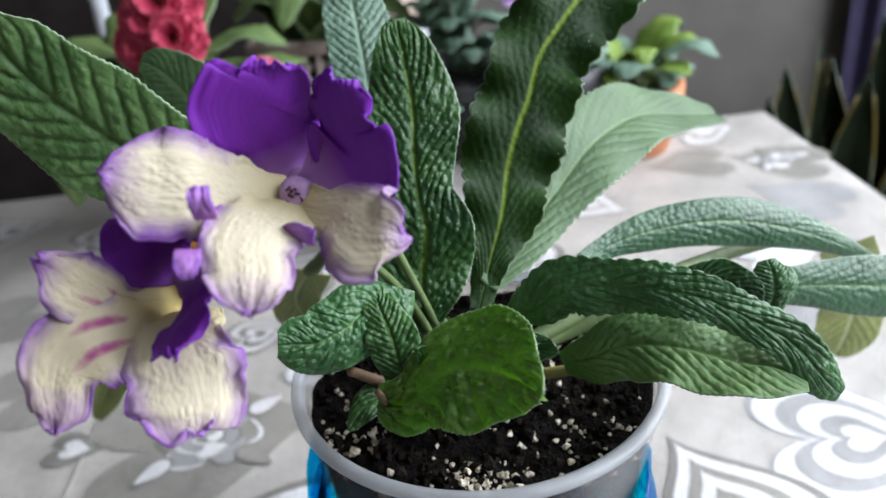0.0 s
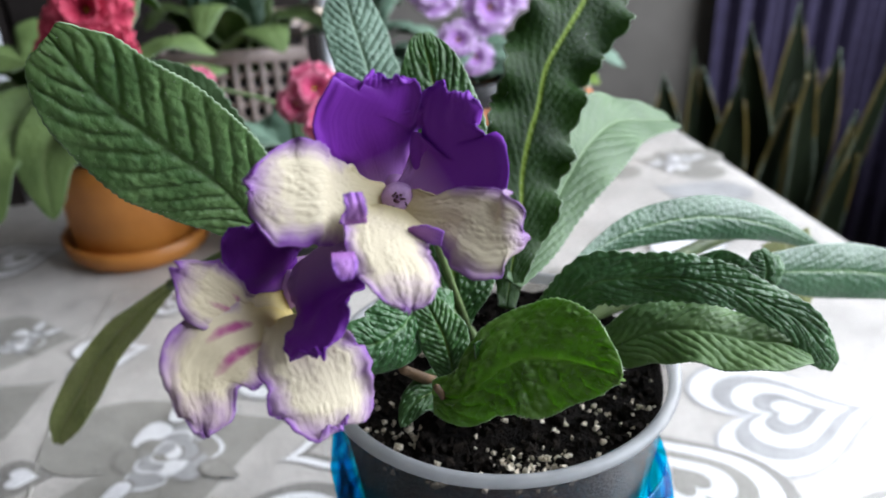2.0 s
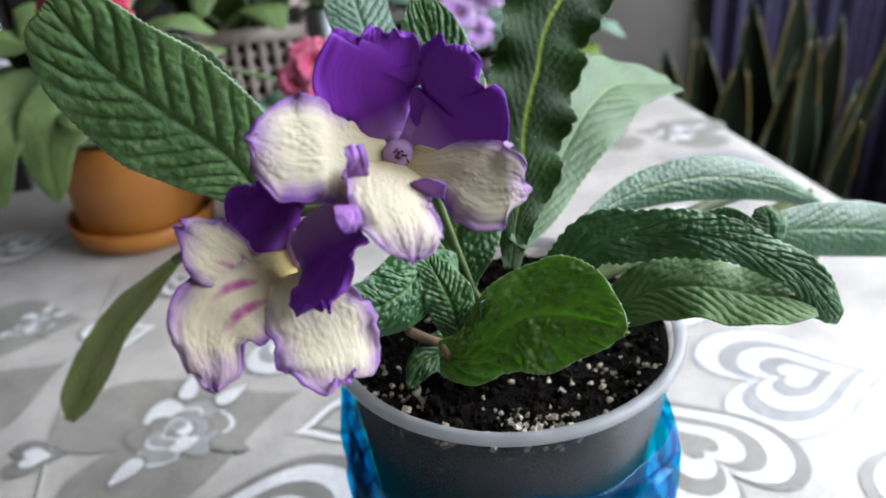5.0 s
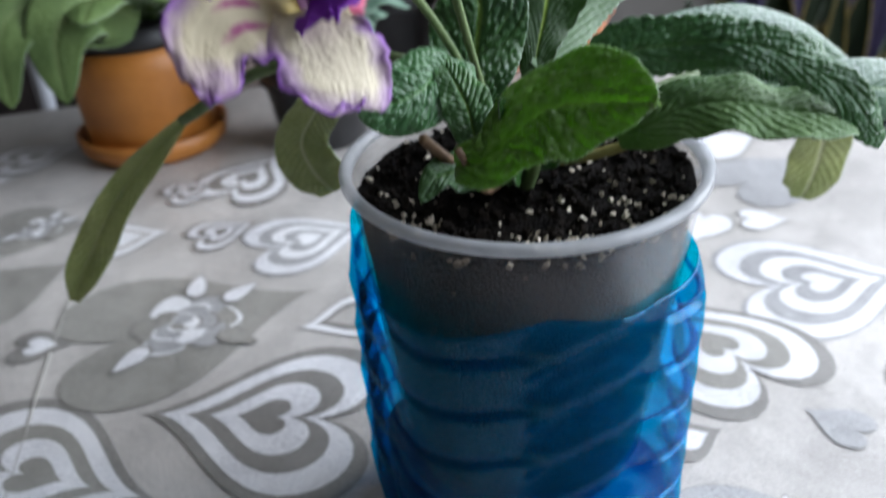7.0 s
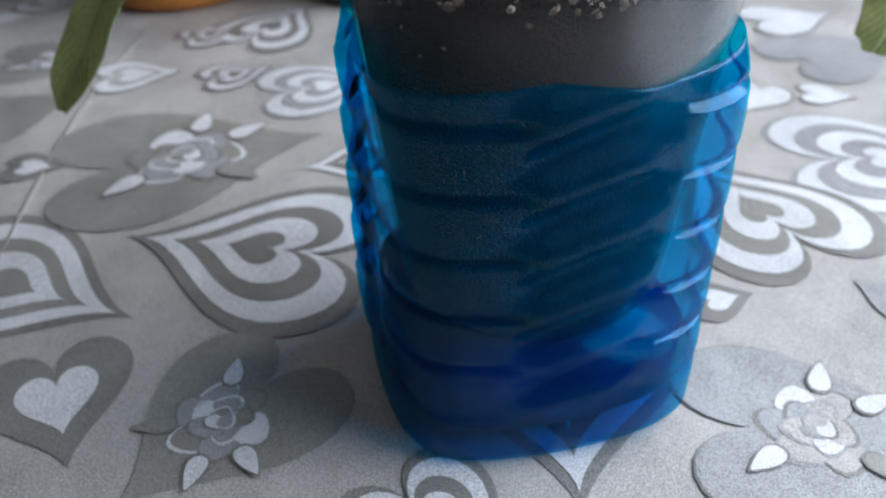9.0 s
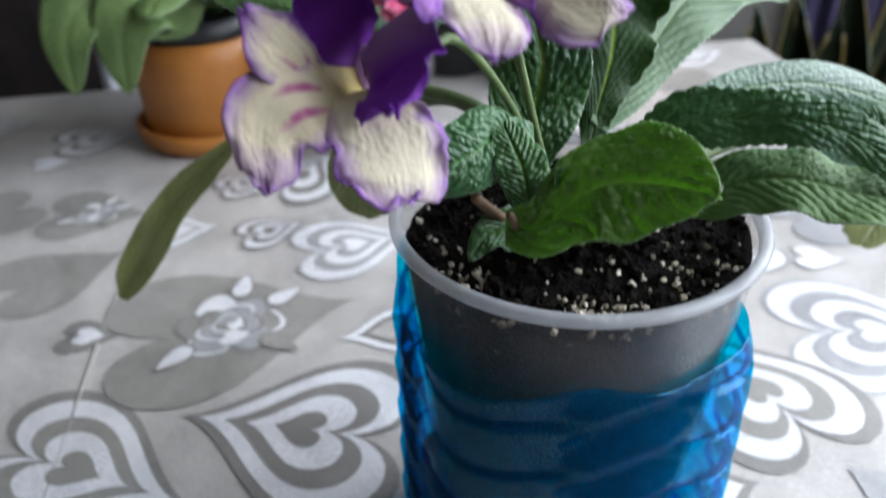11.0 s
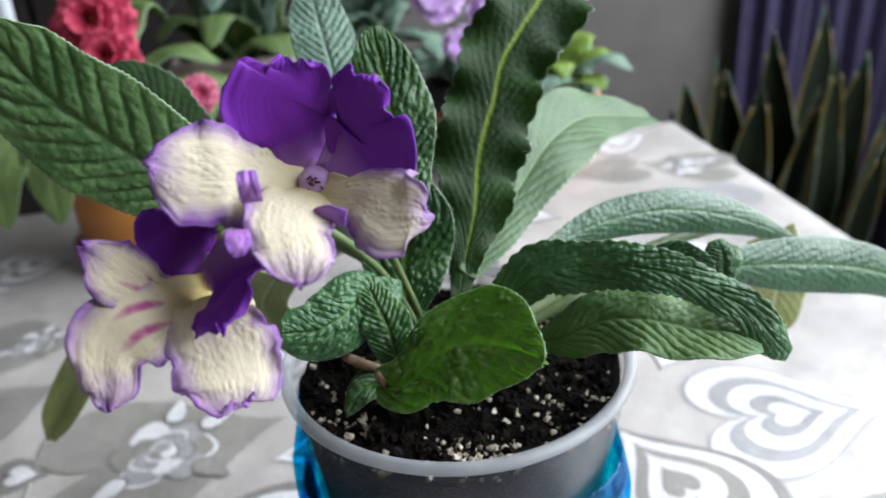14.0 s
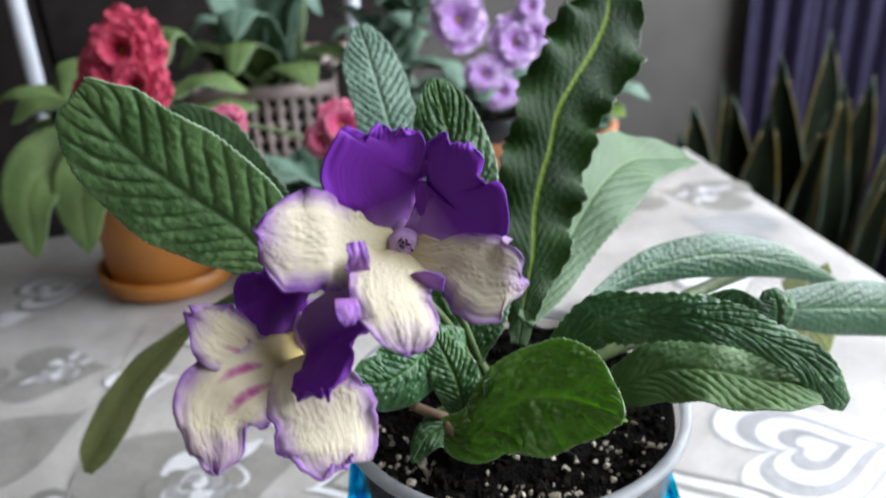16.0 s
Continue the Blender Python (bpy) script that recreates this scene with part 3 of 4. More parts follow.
MOTIFS = [
    ((-0.113, 0.284), (-0.214, 0.326), 0.86, "light"), ((0.044, 0.183), (0.048, 0.290), 0.98, "dark"), ((0.292, 0.376), (0.186, 0.384), 0.95, "pale"),
    ((-0.198, 0.498), (-0.262, 0.450), 0.9, "plain"), ((-0.196, 0.545), (-0.265, 0.548), 1.0, "rose"), ((-0.276, 0.639), (-0.306, 0.628), 0.85, "smallpale"),
    ((-0.235, 0.690), (-0.300, 0.665), 0.9, "light"), ((-0.060, 0.395), (-0.010, 0.404), 0.85, "outline"), ((0.196, 0.750), (0.270, 0.756), 0.9, "plain"),
    ((0.272, 0.765), (0.352, 0.735), 0.9, "rose"), ((0.270, 0.700), (0.335, 0.650), 0.9, "grey"), ((-0.345, 0.520), (-0.285, 0.565), 0.9, "plain"),
    ((-0.300, 0.470), (-0.360, 0.440), 0.9, "white"), ((0.02, 0.62), (0.09, 0.58), 0.9, "light"), ((0.10, 0.50), (0.165, 0.545), 0.9, "rose"),
    ((0.17, 0.66), (0.10, 0.70), 0.9, "white"), ((-0.01, 0.72), (-0.075, 0.70), 0.9, "grey"), ((0.31, 0.84), (0.245, 0.82), 0.9, "white"),
    ((0.14, 0.80), (0.06, 0.79), 0.9, "rose"), ((0.31, 0.30), (0.23, 0.27), 0.95, "dark"), ((0.36, 0.22), (0.29, 0.17), 0.9, "rosepale"),
    ((-0.33, 0.72), (-0.40, 0.69), 0.9, "dark"), ((-0.30, 0.30), (-0.38, 0.26), 0.9, "rose"), ((-0.22, 0.20), (-0.30, 0.14), 0.9, "dark"),
    ((0.02, 0.06), (-0.06, 0.02), 0.9, "rose"), ((0.20, 0.08), (0.27, 0.02), 0.9, "dark"), ((0.09, 0.445), (0.045, 0.475), 0.9, "smallpale"),
    ((0.174, 0.208), (0.088, 0.215), 0.92, "rosepale"), ((0.132, 0.393), (0.167, 0.301), 0.92, "light"), ((0.131, 0.282), (0.104, 0.277), 0.92, "small"),
    ((0.176, 0.434), (0.202, 0.470), 0.92, "smallpale"), ((0.250, 0.449), (0.220, 0.458), 0.92, "smallpale"), ((-0.142, 0.524), (-0.194, 0.515), 0.92, "white"),
    ((-0.086, 0.524), (-0.128, 0.506), 0.92, "dark"), ((-0.008, 0.504), (-0.086, 0.483), 0.92, "pale"), ((0.018, 0.153), (-0.013, 0.200), 0.92, "dark"),
    ((-0.115, 0.210), (-0.138, 0.264), 0.92, "small"), ((-0.097, 0.193), (-0.049, 0.255), 0.92, "rose"), ((-0.049, 0.432), (-0.175, 0.397), 0.92, "rose"),
    ((-0.131, 0.341), (-0.027, 0.317), 1.02, "dark"), ((-0.177, 0.406), (-0.209, 0.408), 0.92, "small"), ((0.171, 0.288), (0.189, 0.267), 0.92, "grey"),
    ((-0.074, 0.637), (-0.115, 0.563), 0.92, "dark"), ((-0.115, 0.595), (-0.154, 0.574), 0.92, "dark"), ((0.307, 0.534), (0.230, 0.498), 0.92, "grey"),
    ((0.294, 0.580), (0.230, 0.568), 0.92, "smallpale"),
]
for level, m_ in enumerate(MOTIFS):
    motif(*m_, level)

# ---- the pot in its blue sleeve ----
PX, PY = 0.0359, 0.2600
pot = thing("plastic_pot", "translucent milky plastic pot full of dark soil", "flower pot")
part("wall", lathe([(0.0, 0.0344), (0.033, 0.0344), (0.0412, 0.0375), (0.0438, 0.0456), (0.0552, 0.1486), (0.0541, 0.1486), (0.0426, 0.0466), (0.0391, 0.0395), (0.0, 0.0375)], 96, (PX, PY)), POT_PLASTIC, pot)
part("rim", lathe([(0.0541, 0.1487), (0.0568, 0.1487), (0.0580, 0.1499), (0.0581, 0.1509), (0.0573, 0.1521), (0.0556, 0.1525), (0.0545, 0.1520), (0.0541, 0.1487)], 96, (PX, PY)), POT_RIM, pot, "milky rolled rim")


def bottle_warp(a, r, z):
    """A rounded square section with spiral ribs pressed into the sides."""
    c, s = math.cos(a), math.sin(a)
    k = (abs(c) ** 5 + abs(s) ** 5) ** (-1 / 5)
    k = 1 + (k - 1) * 0.70
    body = min(1.0, max(0.0, (z - 0.018) / 0.012))
    corner = min(1.0, max(0.0, abs(math.sin(2 * a)) - 0.4) * 2.6)
    rib = 0.0032 * math.sin((z + 0.009 * math.sin(2 * a + 0.5)) * 2 * math.pi / 0.0188)
    groove = -0.0036 * corner * max(0.0, math.sin(z * 2 * math.pi / 0.0188)) ** 22
    rr = 1.02 * r * k + (rib * (1 - 0.95 * corner) + groove) * body
    top = 0.0
    if z > 0.117:
        top = 0.0055 * max(0, math.cos(a + 0.62)) ** 12 + 0.0018 * math.sin(3 * a + 1)
        rr -= 0.0045 * max(0, math.cos(a + 0.62)) ** 6 * (z - 0.117) / 0.010
    t = radians(10)
    x, y = rr * c, rr * s
    return x * math.cos(t) - y * math.sin(t), x * math.sin(t) + y * math.cos(t), z + top * (z - 0.117) / 0.010


prof = [(0.0, 0.004), (0.030, 0.003), (0.0445, 0.0006), (0.0492, 0.0020), (0.0510, 0.006), (0.0512, 0.018)]
prof += [(0.0512, 0.018 + 0.0011 * k) for k in range(1, 99)]
sleeve = tagged(part("bottle_sleeve", lathe(prof, 160, (PX - 0.0025, PY - 0.004), bottle_warp), BLUE_FILM, None, "cut-down translucent blue plastic bottle around the pot", solid=0.0005), category="bottle")

WATER = plastic_film("blue_tinted_water", (0.0, 0.008, 0.10), (0.02, 0.25, 0.85), 0.05, 0.12)
part("water", lathe([(0.0, 0.006), (0.027, 0.005), (0.040, 0.004), (0.0455, 0.012), (0.0465, 0.020), (0.0465, 0.0325), (0.0, 0.0328)], 96, (PX - 0.0025, PY - 0.004), bottle_warp), WATER, sleeve, "blue water standing in the bottle")
soil = thing("potting_soil", "dark crumbly potting soil dotted with perlite", "soil")
bm = bmesh.new()
rings = []
for i in range(26):
    r = 0.0530 * i / 25
    ring = []
    for j in range(90):
        a = 2 * math.pi * j / 90
        x, y = r * math.cos(a), r * math.sin(a)
        z = 0.1425 + 0.0022 * noise.noise((x * 160, y * 160, 0)) + 0.0014 * noise.noise((x * 420, y * 420, 4)) + 0.005 * math.exp(-((r / 0.02) ** 2)) + 0.0035 * max(0, (x + y * 0.4) / 0.05)
        ring.append(bm.verts.new((PX + x, PY + y, z)))
    rings.append(ring)
low = [bm.verts.new((PX + 0.0420 * math.cos(2 * math.pi * j / 90), PY + 0.0420 * math.sin(2 * math.pi * j / 90), 0.046)) for j in range(90)]
rings.append(low)
for p, q in zip(rings, rings[1:]):
    for j in range(90):
        bm.faces.new((p[j], p[(j + 1) % 90], q[(j + 1) % 90], q[j]))
bm.faces.new(low)
bmesh.ops.remove_doubles(bm, verts=bm.verts, dist=1e-6)
bmesh.ops.recalc_face_normals(bm, faces=bm.faces)
part("soil_body", bm, SOIL, soil)



def grains(name, count, r0, r1, material, seed, spots=None):
    rnd = random.Random(seed)
    me_bm = bmesh.new()
    for k in range(count):
        if spots and k < count * 0.55:
            sx, sy, sp = rnd.choice(spots)
            x, y = sx + rnd.gauss(0, sp), sy + rnd.gauss(0, sp * 0.6)
        else:
            a, q = rnd.uniform(0, 2 * math.pi), 0.0518 * math.sqrt(rnd.random())
            x, y = q * math.cos(a), q * math.sin(a)
        if math.hypot(x, y) > 0.0516:
            continue
        r = math.hypot(x, y)
        z = 0.1425 + 0.0022 * noise.noise((x * 160, y * 160, 0)) + 0.0014 * noise.noise((x * 420, y * 420, 4)) + 0.005 * math.exp(-((r / 0.02) ** 2)) + 0.0035 * max(0, (x + y * 0.4) / 0.05)
        size = rnd.uniform(r0, r1)
        m = Matrix.Translation((PX + x, PY + y, z + size * 0.3)) @ Euler((rnd.random() * 6, rnd.random() * 6, rnd.random() * 6)).to_matrix().to_4x4() @ Matrix.Diagonal((size * rnd.uniform(0.7, 1.3), size * rnd.uniform(0.7, 1.2), size * rnd.uniform(0.5, 1), 1))
        r_ = bmesh.ops.create_icosphere(me_bm, subdivisions=1, radius=1.0, matrix=m)
        for vtx in r_["verts"]:
            vtx.co += Vector((rnd.uniform(-1, 1), rnd.uniform(-1, 1), rnd.uniform(-1, 1))) * size * 0.42
    return tagged(part(name, me_bm, material, soil, smooth=False), kind="stuff")


grains("soil_crumb", 900, 0.0006, 0.0019, CRUMB, 3)
grains("perlite", 330, 0.0003, 0.0013, PERLITE, 5, [(-0.003, -0.041, 0.006), (0.005, -0.043, 0.005), (-0.036, -0.022, 0.006), (0.032, -0.026, 0.009)])

bm = bmesh.new()
rnd = random.Random(8)
for k in range(42):
    a, z = rnd.uniform(-2.6, -0.5), 0.1445 - abs(rnd.gauss(0, 0.006))
    r = 0.0416 + (z - 0.046) / 0.1 * 0.0112
    size = rnd.uniform(0.0006, 0.0016)
    bmesh.ops.create_icosphere(bm, subdivisions=1, radius=1.0, matrix=Matrix.Translation((PX + r * math.cos(a), PY + r * math.sin(a), z)) @ Matrix.Diagonal((size, size * 0.5, size * rnd.uniform(0.6, 1.2), 1)))
tagged(part("wall_perlite", bm, DULL_GRAIN, soil, smooth=False), kind="stuff")

# ---- the cape primrose: leaves ----
plant = thing("streptocarpus_plant", "flowering cape primrose with quilted green leaves in a plastic pot", "potted plant")
CROWN = (0.034, 0.258, 0.150)


def hair_tufts(bm, count, seed):
    """Short pale hairs, half of them along the margins, the rest over the blade."""
    rnd = random.Random(seed)
    bm.faces.ensure_lookup_table()
    uvl = bm.loops.layers.uv.active
    rim = [f for f in bm.faces if abs(f.loops[0][uvl].uv.y - 0.5) > 0.47]
    out = bmesh.new()
    for k in range(count):
        f = rnd.choice(rim) if k % 2 else bm.faces[rnd.randrange(len(bm.faces))]
        n = f.normal * rnd.choice((-1, 1) if k % 2 else (1,))
        d = (n + Vector((rnd.uniform(-1, 1), rnd.uniform(-1, 1), rnd.uniform(-1, 1))) * 0.8).normalized()
        c, a = f.calc_center_median(), d.orthogonal().normalized() * 0.00005
        b = d.cross(a)
        tip = out.verts.new(c + d * rnd.uniform(0.0006, 0.0014))
        foot = [out.verts.new(c + a * math.cos(q) + b * math.sin(q)) for q in (0, 2.1, 4.2)]
        for i in range(3):
            out.faces.new((foot[i], foot[(i + 1) % 3], tip))
    return out


def leaf(points, width, face, material, label="", **kw):
    o = dict(quilt=0.0009, fold=0.06, droop=0.10, wave=0.05, veins=15)
    o.update(kw)
    fur = o.pop("hairs", 0)
    bm = blade(points, width, face, **o)
    bm.normal_update()
    tufts = hair_tufts(bm, fur, o.get("seed", 0)) if fur else None
    ob = part("leaf", bm, material, plant, label, solid=0.0005)
    if tufts:
        tagged(part("leaf_hair", tufts, HAIR, ob, "fine pale hairs"), kind="stuff")
    return ob


leaf([(-0.0321, 0.257, 0.2033, 0.0052), (-0.0391, 0.249, 0.2225, 0.0139), (-0.0482, 0.244, 0.2349, 0.0173), (-0.0569, 0.241, 0.2453, 0.017), (-0.0635, 0.239, 0.2548, 0.0146), (-0.0678, 0.238, 0.2633, 0.0113), (-0.07, 0.237, 0.2683, 0.0065), (-0.0709, 0.237, 0.2695, 0.0027)], 0, ((0.29, -0.92, -0.26), (0.14, -0.98, -0.13), (0.07, -1, -0.07)), LEAF, "broad quilted upright leaf", hairs=500, seed=1, quilt=0.0010, veins=12, droop=0.06)
# Tall leaf, darkened by its material because the window lamp reaches it.
leaf([(0.0371, 0.255, 0.1734, 0.0026), (0.0414, 0.265, 0.1841, 0.0058), (0.0457, 0.273, 0.1949, 0.0112), (0.0484, 0.283, 0.2051, 0.0139), (0.0523, 0.29, 0.2154, 0.0157), (0.0567, 0.296, 0.2238, 0.0145), (0.061, 0.303, 0.2343, 0.0154), (0.0694, 0.311, 0.2432, 0.0152), (0.0779, 0.32, 0.2507, 0.0171), (0.0844, 0.328, 0.2589, 0.0154), (0.0873, 0.335, 0.2676, 0.0079)], 0, ((0.09, -0.77, 0.64), (0.17, -0.82, 0.55), (0.21, -0.77, 0.6)), LEAF_TALL_SHADED, "tall wavy-edged leaf with shade put into its green", hairs=900, wave=0.32, waves=7, fold=0.10, quilt=0.00022, seed=2, veins=24, scallop=0.05, teeth=30)
leaf([(0.0222, 0.253, 0.1673, 0.0027), (0.0208, 0.255, 0.1765, 0.0095), (0.0218, 0.259, 0.1869, 0.0137), (0.0236, 0.261, 0.1986, 0.0138), (0.0221, 0.265, 0.208, 0.0101), (0.0215, 0.271, 0.2181, 0.0123), (0.022, 0.278, 0.2283, 0.0133), (0.0205, 0.285, 0.2412, 0.0097), (0.0194, 0.289, 0.2484, 0.0057), (0.0192, 0.291, 0.2515, 0.002)], 0, ((-0.01, -0.97, 0.25), (-0.01, -0.89, 0.45), (0.06, -0.86, 0.51)), LEAF_DEEP, "dark upright quilted leaf", hairs=700, quilt=0.0009, pebbles=0.9, seed=3, wave=0.12, veins=20)
leaf([(0.0069, 0.31, 0.2165, 0.0119), (0.0033, 0.33, 0.2324, 0.0115), (0.0005, 0.345, 0.2435, 0.0113), (-0.0011, 0.352, 0.2506, 0.0082), (-0.0031, 0.355, 0.2573, 0.0033)], 0, ((0.11, -0.6, 0.79), (0.22, -0.65, 0.73), (0.18, -0.83, 0.53)), LEAF_GREY, "pale grey-green back leaf", seed=4, quilt=0.0007)
leaf([(0.0402, 0.26, 0.1787, 0.003), (0.0509, 0.275, 0.1845, 0.0081), (0.0654, 0.295, 0.1928, 0.0112), (0.0798, 0.3135, 0.2007, 0.0156), (0.0994, 0.34, 0.1991, 0.0138), (0.1213, 0.3625, 0.1904, 0.0103), (0.1408, 0.38, 0.1827, 0.006)], 0, ((0.37, -0.56, 0.74), (0.46, -0.45, 0.77), (0.5, -0.18, 0.85)), LEAF_PALE, "pale leaf folded along its midrib", hairs=300, fold=0.30, quilt=0.0003, seed=5, scallop=0.04, wave=0.08)
leaf([(0.0472, 0.247, 0.1762, 0.0034), (0.0529, 0.243, 0.1818, 0.0073), (0.0603, 0.239, 0.189, 0.0083), (0.0719, 0.236, 0.1907, 0.0076), (0.0821, 0.231, 0.1924, 0.0068), (0.0941, 0.2275, 0.1906, 0.006), (0.105, 0.2255, 0.1851, 0.0053), (0.1156, 0.223, 0.1785, 0.0057), (0.1242, 0.221, 0.1682, 0.0051), (0.1291, 0.222, 0.1625, 0.0023)], 0, ((-0.39, -0.91, -0.14), (-0.13, -0.89, 0.44), (0.2, -0.92, 0.33)), LEAF_BLUE, "arching dark quilted leaf", hairs=700, seed=6, wave=0.16, waves=4, quilt=0.0006, pebbles=1.1, droop=0.22, veins=15, scallop=0.05, teeth=30)
leaf([(0.0603, 0.243, 0.1619, 0.0034), (0.0671, 0.236, 0.1683, 0.0072), (0.0762, 0.233, 0.1741, 0.0095), (0.0878, 0.228, 0.1764, 0.0112), (0.1006, 0.2245, 0.1738, 0.0108), (0.1109, 0.222, 0.1726, 0.0086), (0.1196, 0.2215, 0.1684, 0.0039)], 0, ((-0.69, -0.72, 0.11), (-0.16, -0.34, 0.93), (0.22, -0.35, 0.91)), LEAF, "low quilted leaf over the pot's rim", hairs=400, seed=7, quilt=0.0006, droop=0.15, wave=0.1, veins=17)
leaf([(0.0572, 0.268, 0.17, 0.0023), (0.0778, 0.286, 0.1739, 0.0037), (0.0931, 0.293, 0.1756, 0.0063), (0.1106, 0.298, 0.1754, 0.0076), (0.1286, 0.302, 0.1727, 0.0083), (0.1479, 0.3065, 0.166, 0.0068), (0.1675, 0.313, 0.1554, 0.004), (0.1831, 0.318, 0.1452, 0.0017)], 0, ((0.52, -0.75, 0.4), (0.32, -0.83, 0.45), (0.34, -0.93, 0.12)), LEAF_SMOOTH, "long smooth arching leaf", quilt=0.00016, seed=8, droop=0.35, scallop=0.01)
leaf([(0.1076, 0.278, 0.1622, 0.0038), (0.1309, 0.283, 0.1577, 0.0057), (0.1498, 0.288, 0.1543, 0.0079), (0.1682, 0.2925, 0.15, 0.0104), (0.189, 0.2975, 0.1444, 0.0109), (0.2119, 0.303, 0.1355, 0.0094), (0.2382, 0.311, 0.1188, 0.0056)], 0, ((0.23, -0.97, 0.08), (0.31, -0.89, 0.34), (0.33, -0.92, 0.2)), LEAF_SMOOTH, "long leaf drooping over the table", quilt=0.00016, seed=9, droop=0.25, scallop=0.01)
leaf([(0.0897, 0.258, 0.1749, 0.0035), (0.0979, 0.257, 0.178, 0.0046), (0.1063, 0.256, 0.179, 0.0065), (0.1133, 0.254, 0.1752, 0.0058), (0.1167, 0.253, 0.1713, 0.0026)], 0, ((-0.11, -0.99, -0.03), (-0.21, -0.98, -0.04), (-0.29, -0.96, -0.01)), LEAF_BLUE, "small leaf behind the arching one", seed=10, quilt=0.0009)
leaf([(0.1212, 0.255, 0.167, 0.0052), (0.1217, 0.253, 0.1744, 0.0076), (0.121, 0.254, 0.1807, 0.0067), (0.1201, 0.257, 0.1837, 0.0028)], 0, ((-0.04, -0.99, -0.17), (0.08, -0.98, 0.18), (0.24, -0.78, 0.57)), LEAF_BLUE, "curled leaf tip", seed=20, quilt=0.0008, droop=0.45, nu=80, nv=32)
leaf([(0.0175, 0.241, 0.1789, 0.0099), (0.0078, 0.236, 0.1878, 0.0086), (0.0028, 0.23, 0.187, 0.0096), (-0.0043, 0.225, 0.1862, 0.0084), (-0.0107, 0.223, 0.1877, 0.0062), (-0.0136, 0.222, 0.1884, 0.0033)], 0, ((0.62, -0.74, 0.26), (0.44, -0.71, 0.55), (0.36, -0.88, 0.3)), LEAF_BLUE, "short leaf curling over the rim", hairs=400, seed=11, droop=0.35, pebbles=0.9, quilt=0.0006, wave=0.08)
leaf([(0.0094, 0.222, 0.1686, 0.0046), (0.0164, 0.216, 0.1722, 0.008), (0.023, 0.2145, 0.1791, 0.0119), (0.0299, 0.2115, 0.1861, 0.0154), (0.0374, 0.206, 0.1893, 0.0157), (0.0432, 0.199, 0.1917, 0.0115), (0.0471, 0.191, 0.1942, 0.0053), (0.0487, 0.187, 0.1949, 0.0012)], 0, ((-0.75, -0.54, 0.38), (-0.64, -0.22, 0.73), (-0.83, -0.24, 0.5)), LEAF_FRONT_LIT, "round-tipped front leaf with glossy quilting", hairs=600, seed=12, veins=10, pebbles=1.1, droop=0.10, quilt=0.0013, wave=0.06)
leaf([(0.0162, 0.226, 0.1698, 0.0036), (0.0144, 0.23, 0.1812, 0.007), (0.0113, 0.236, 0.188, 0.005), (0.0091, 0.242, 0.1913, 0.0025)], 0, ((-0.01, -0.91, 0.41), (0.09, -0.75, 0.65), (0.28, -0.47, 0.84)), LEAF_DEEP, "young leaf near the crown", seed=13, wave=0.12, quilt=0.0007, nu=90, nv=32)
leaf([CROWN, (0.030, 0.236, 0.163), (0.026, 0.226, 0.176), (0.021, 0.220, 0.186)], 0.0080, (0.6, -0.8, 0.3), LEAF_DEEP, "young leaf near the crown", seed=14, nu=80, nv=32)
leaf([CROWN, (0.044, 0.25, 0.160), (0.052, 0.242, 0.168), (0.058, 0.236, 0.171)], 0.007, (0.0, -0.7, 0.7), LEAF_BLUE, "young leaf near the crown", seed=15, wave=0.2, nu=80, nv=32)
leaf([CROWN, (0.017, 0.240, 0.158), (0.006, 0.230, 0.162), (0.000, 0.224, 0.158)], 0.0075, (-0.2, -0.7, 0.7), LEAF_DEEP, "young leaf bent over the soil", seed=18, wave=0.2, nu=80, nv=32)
leaf([(-0.0478, 0.325, 0.1975, 0.0148), (-0.055, 0.33, 0.2106, 0.0139), (-0.0621, 0.335, 0.2218, 0.0131), (-0.0703, 0.338, 0.2298, 0.0083), (-0.0766, 0.34, 0.2326, 0.0029)], 0, ((-0.19, -0.94, 0.27), (-0.16, -0.95, 0.27), (-0.13, -0.94, 0.32)), LEAF_PALE, "soft light green leaf behind the broad one", quilt=0.0002, seed=21, scallop=0.03, teeth=14)
leaf([(-0.0849, 0.355, 0.1382, 0.0024), (-0.1062, 0.366, 0.1174, 0.0069), (-0.1248, 0.372, 0.0973, 0.0085), (-0.1399, 0.376, 0.0752, 0.0098), (-0.1515, 0.378, 0.0577, 0.008), (-0.1588, 0.378, 0.0442, 0.0025)], 0, ((-0.23, -0.95, -0.22), (-0.09, -0.99, -0.08), (-0.01, -1, -0.03)), LEAF_OLD, "withering olive leaf drooping to the table", fold=0.45, quilt=0.0005, seed=16, wave=0.2, waves=3)
leaf([(-0.0277, 0.33, 0.1486, 0.0088), (-0.0375, 0.34, 0.1303, 0.0105), (-0.0348, 0.345, 0.1144, 0.0127), (-0.028, 0.348, 0.1025, 0.007)], 0, ((-0.06, -0.9, -0.43), (-0.1, -0.93, -0.35), (-0.12, -0.94, -0.31)), LEAF_OLD, "olive leaf hanging behind the pot", quilt=0.0005, seed=17)
leaf([(0.1943, 0.36, 0.1279, 0.0111), (0.2059, 0.368, 0.1048, 0.0123), (0.2101, 0.374, 0.0831, 0.0155), (0.2086, 0.376, 0.0652, 0.0137), (0.2062, 0.377, 0.0574, 0.0062)], 0, ((-0.03, -0.95, -0.32), (-0.05, -0.98, -0.21), (-0.03, -0.99, -0.11)), LEAF_OLD, "yellow-green leaf end hanging over the table", quilt=0.0004, seed=19, droop=0.1)
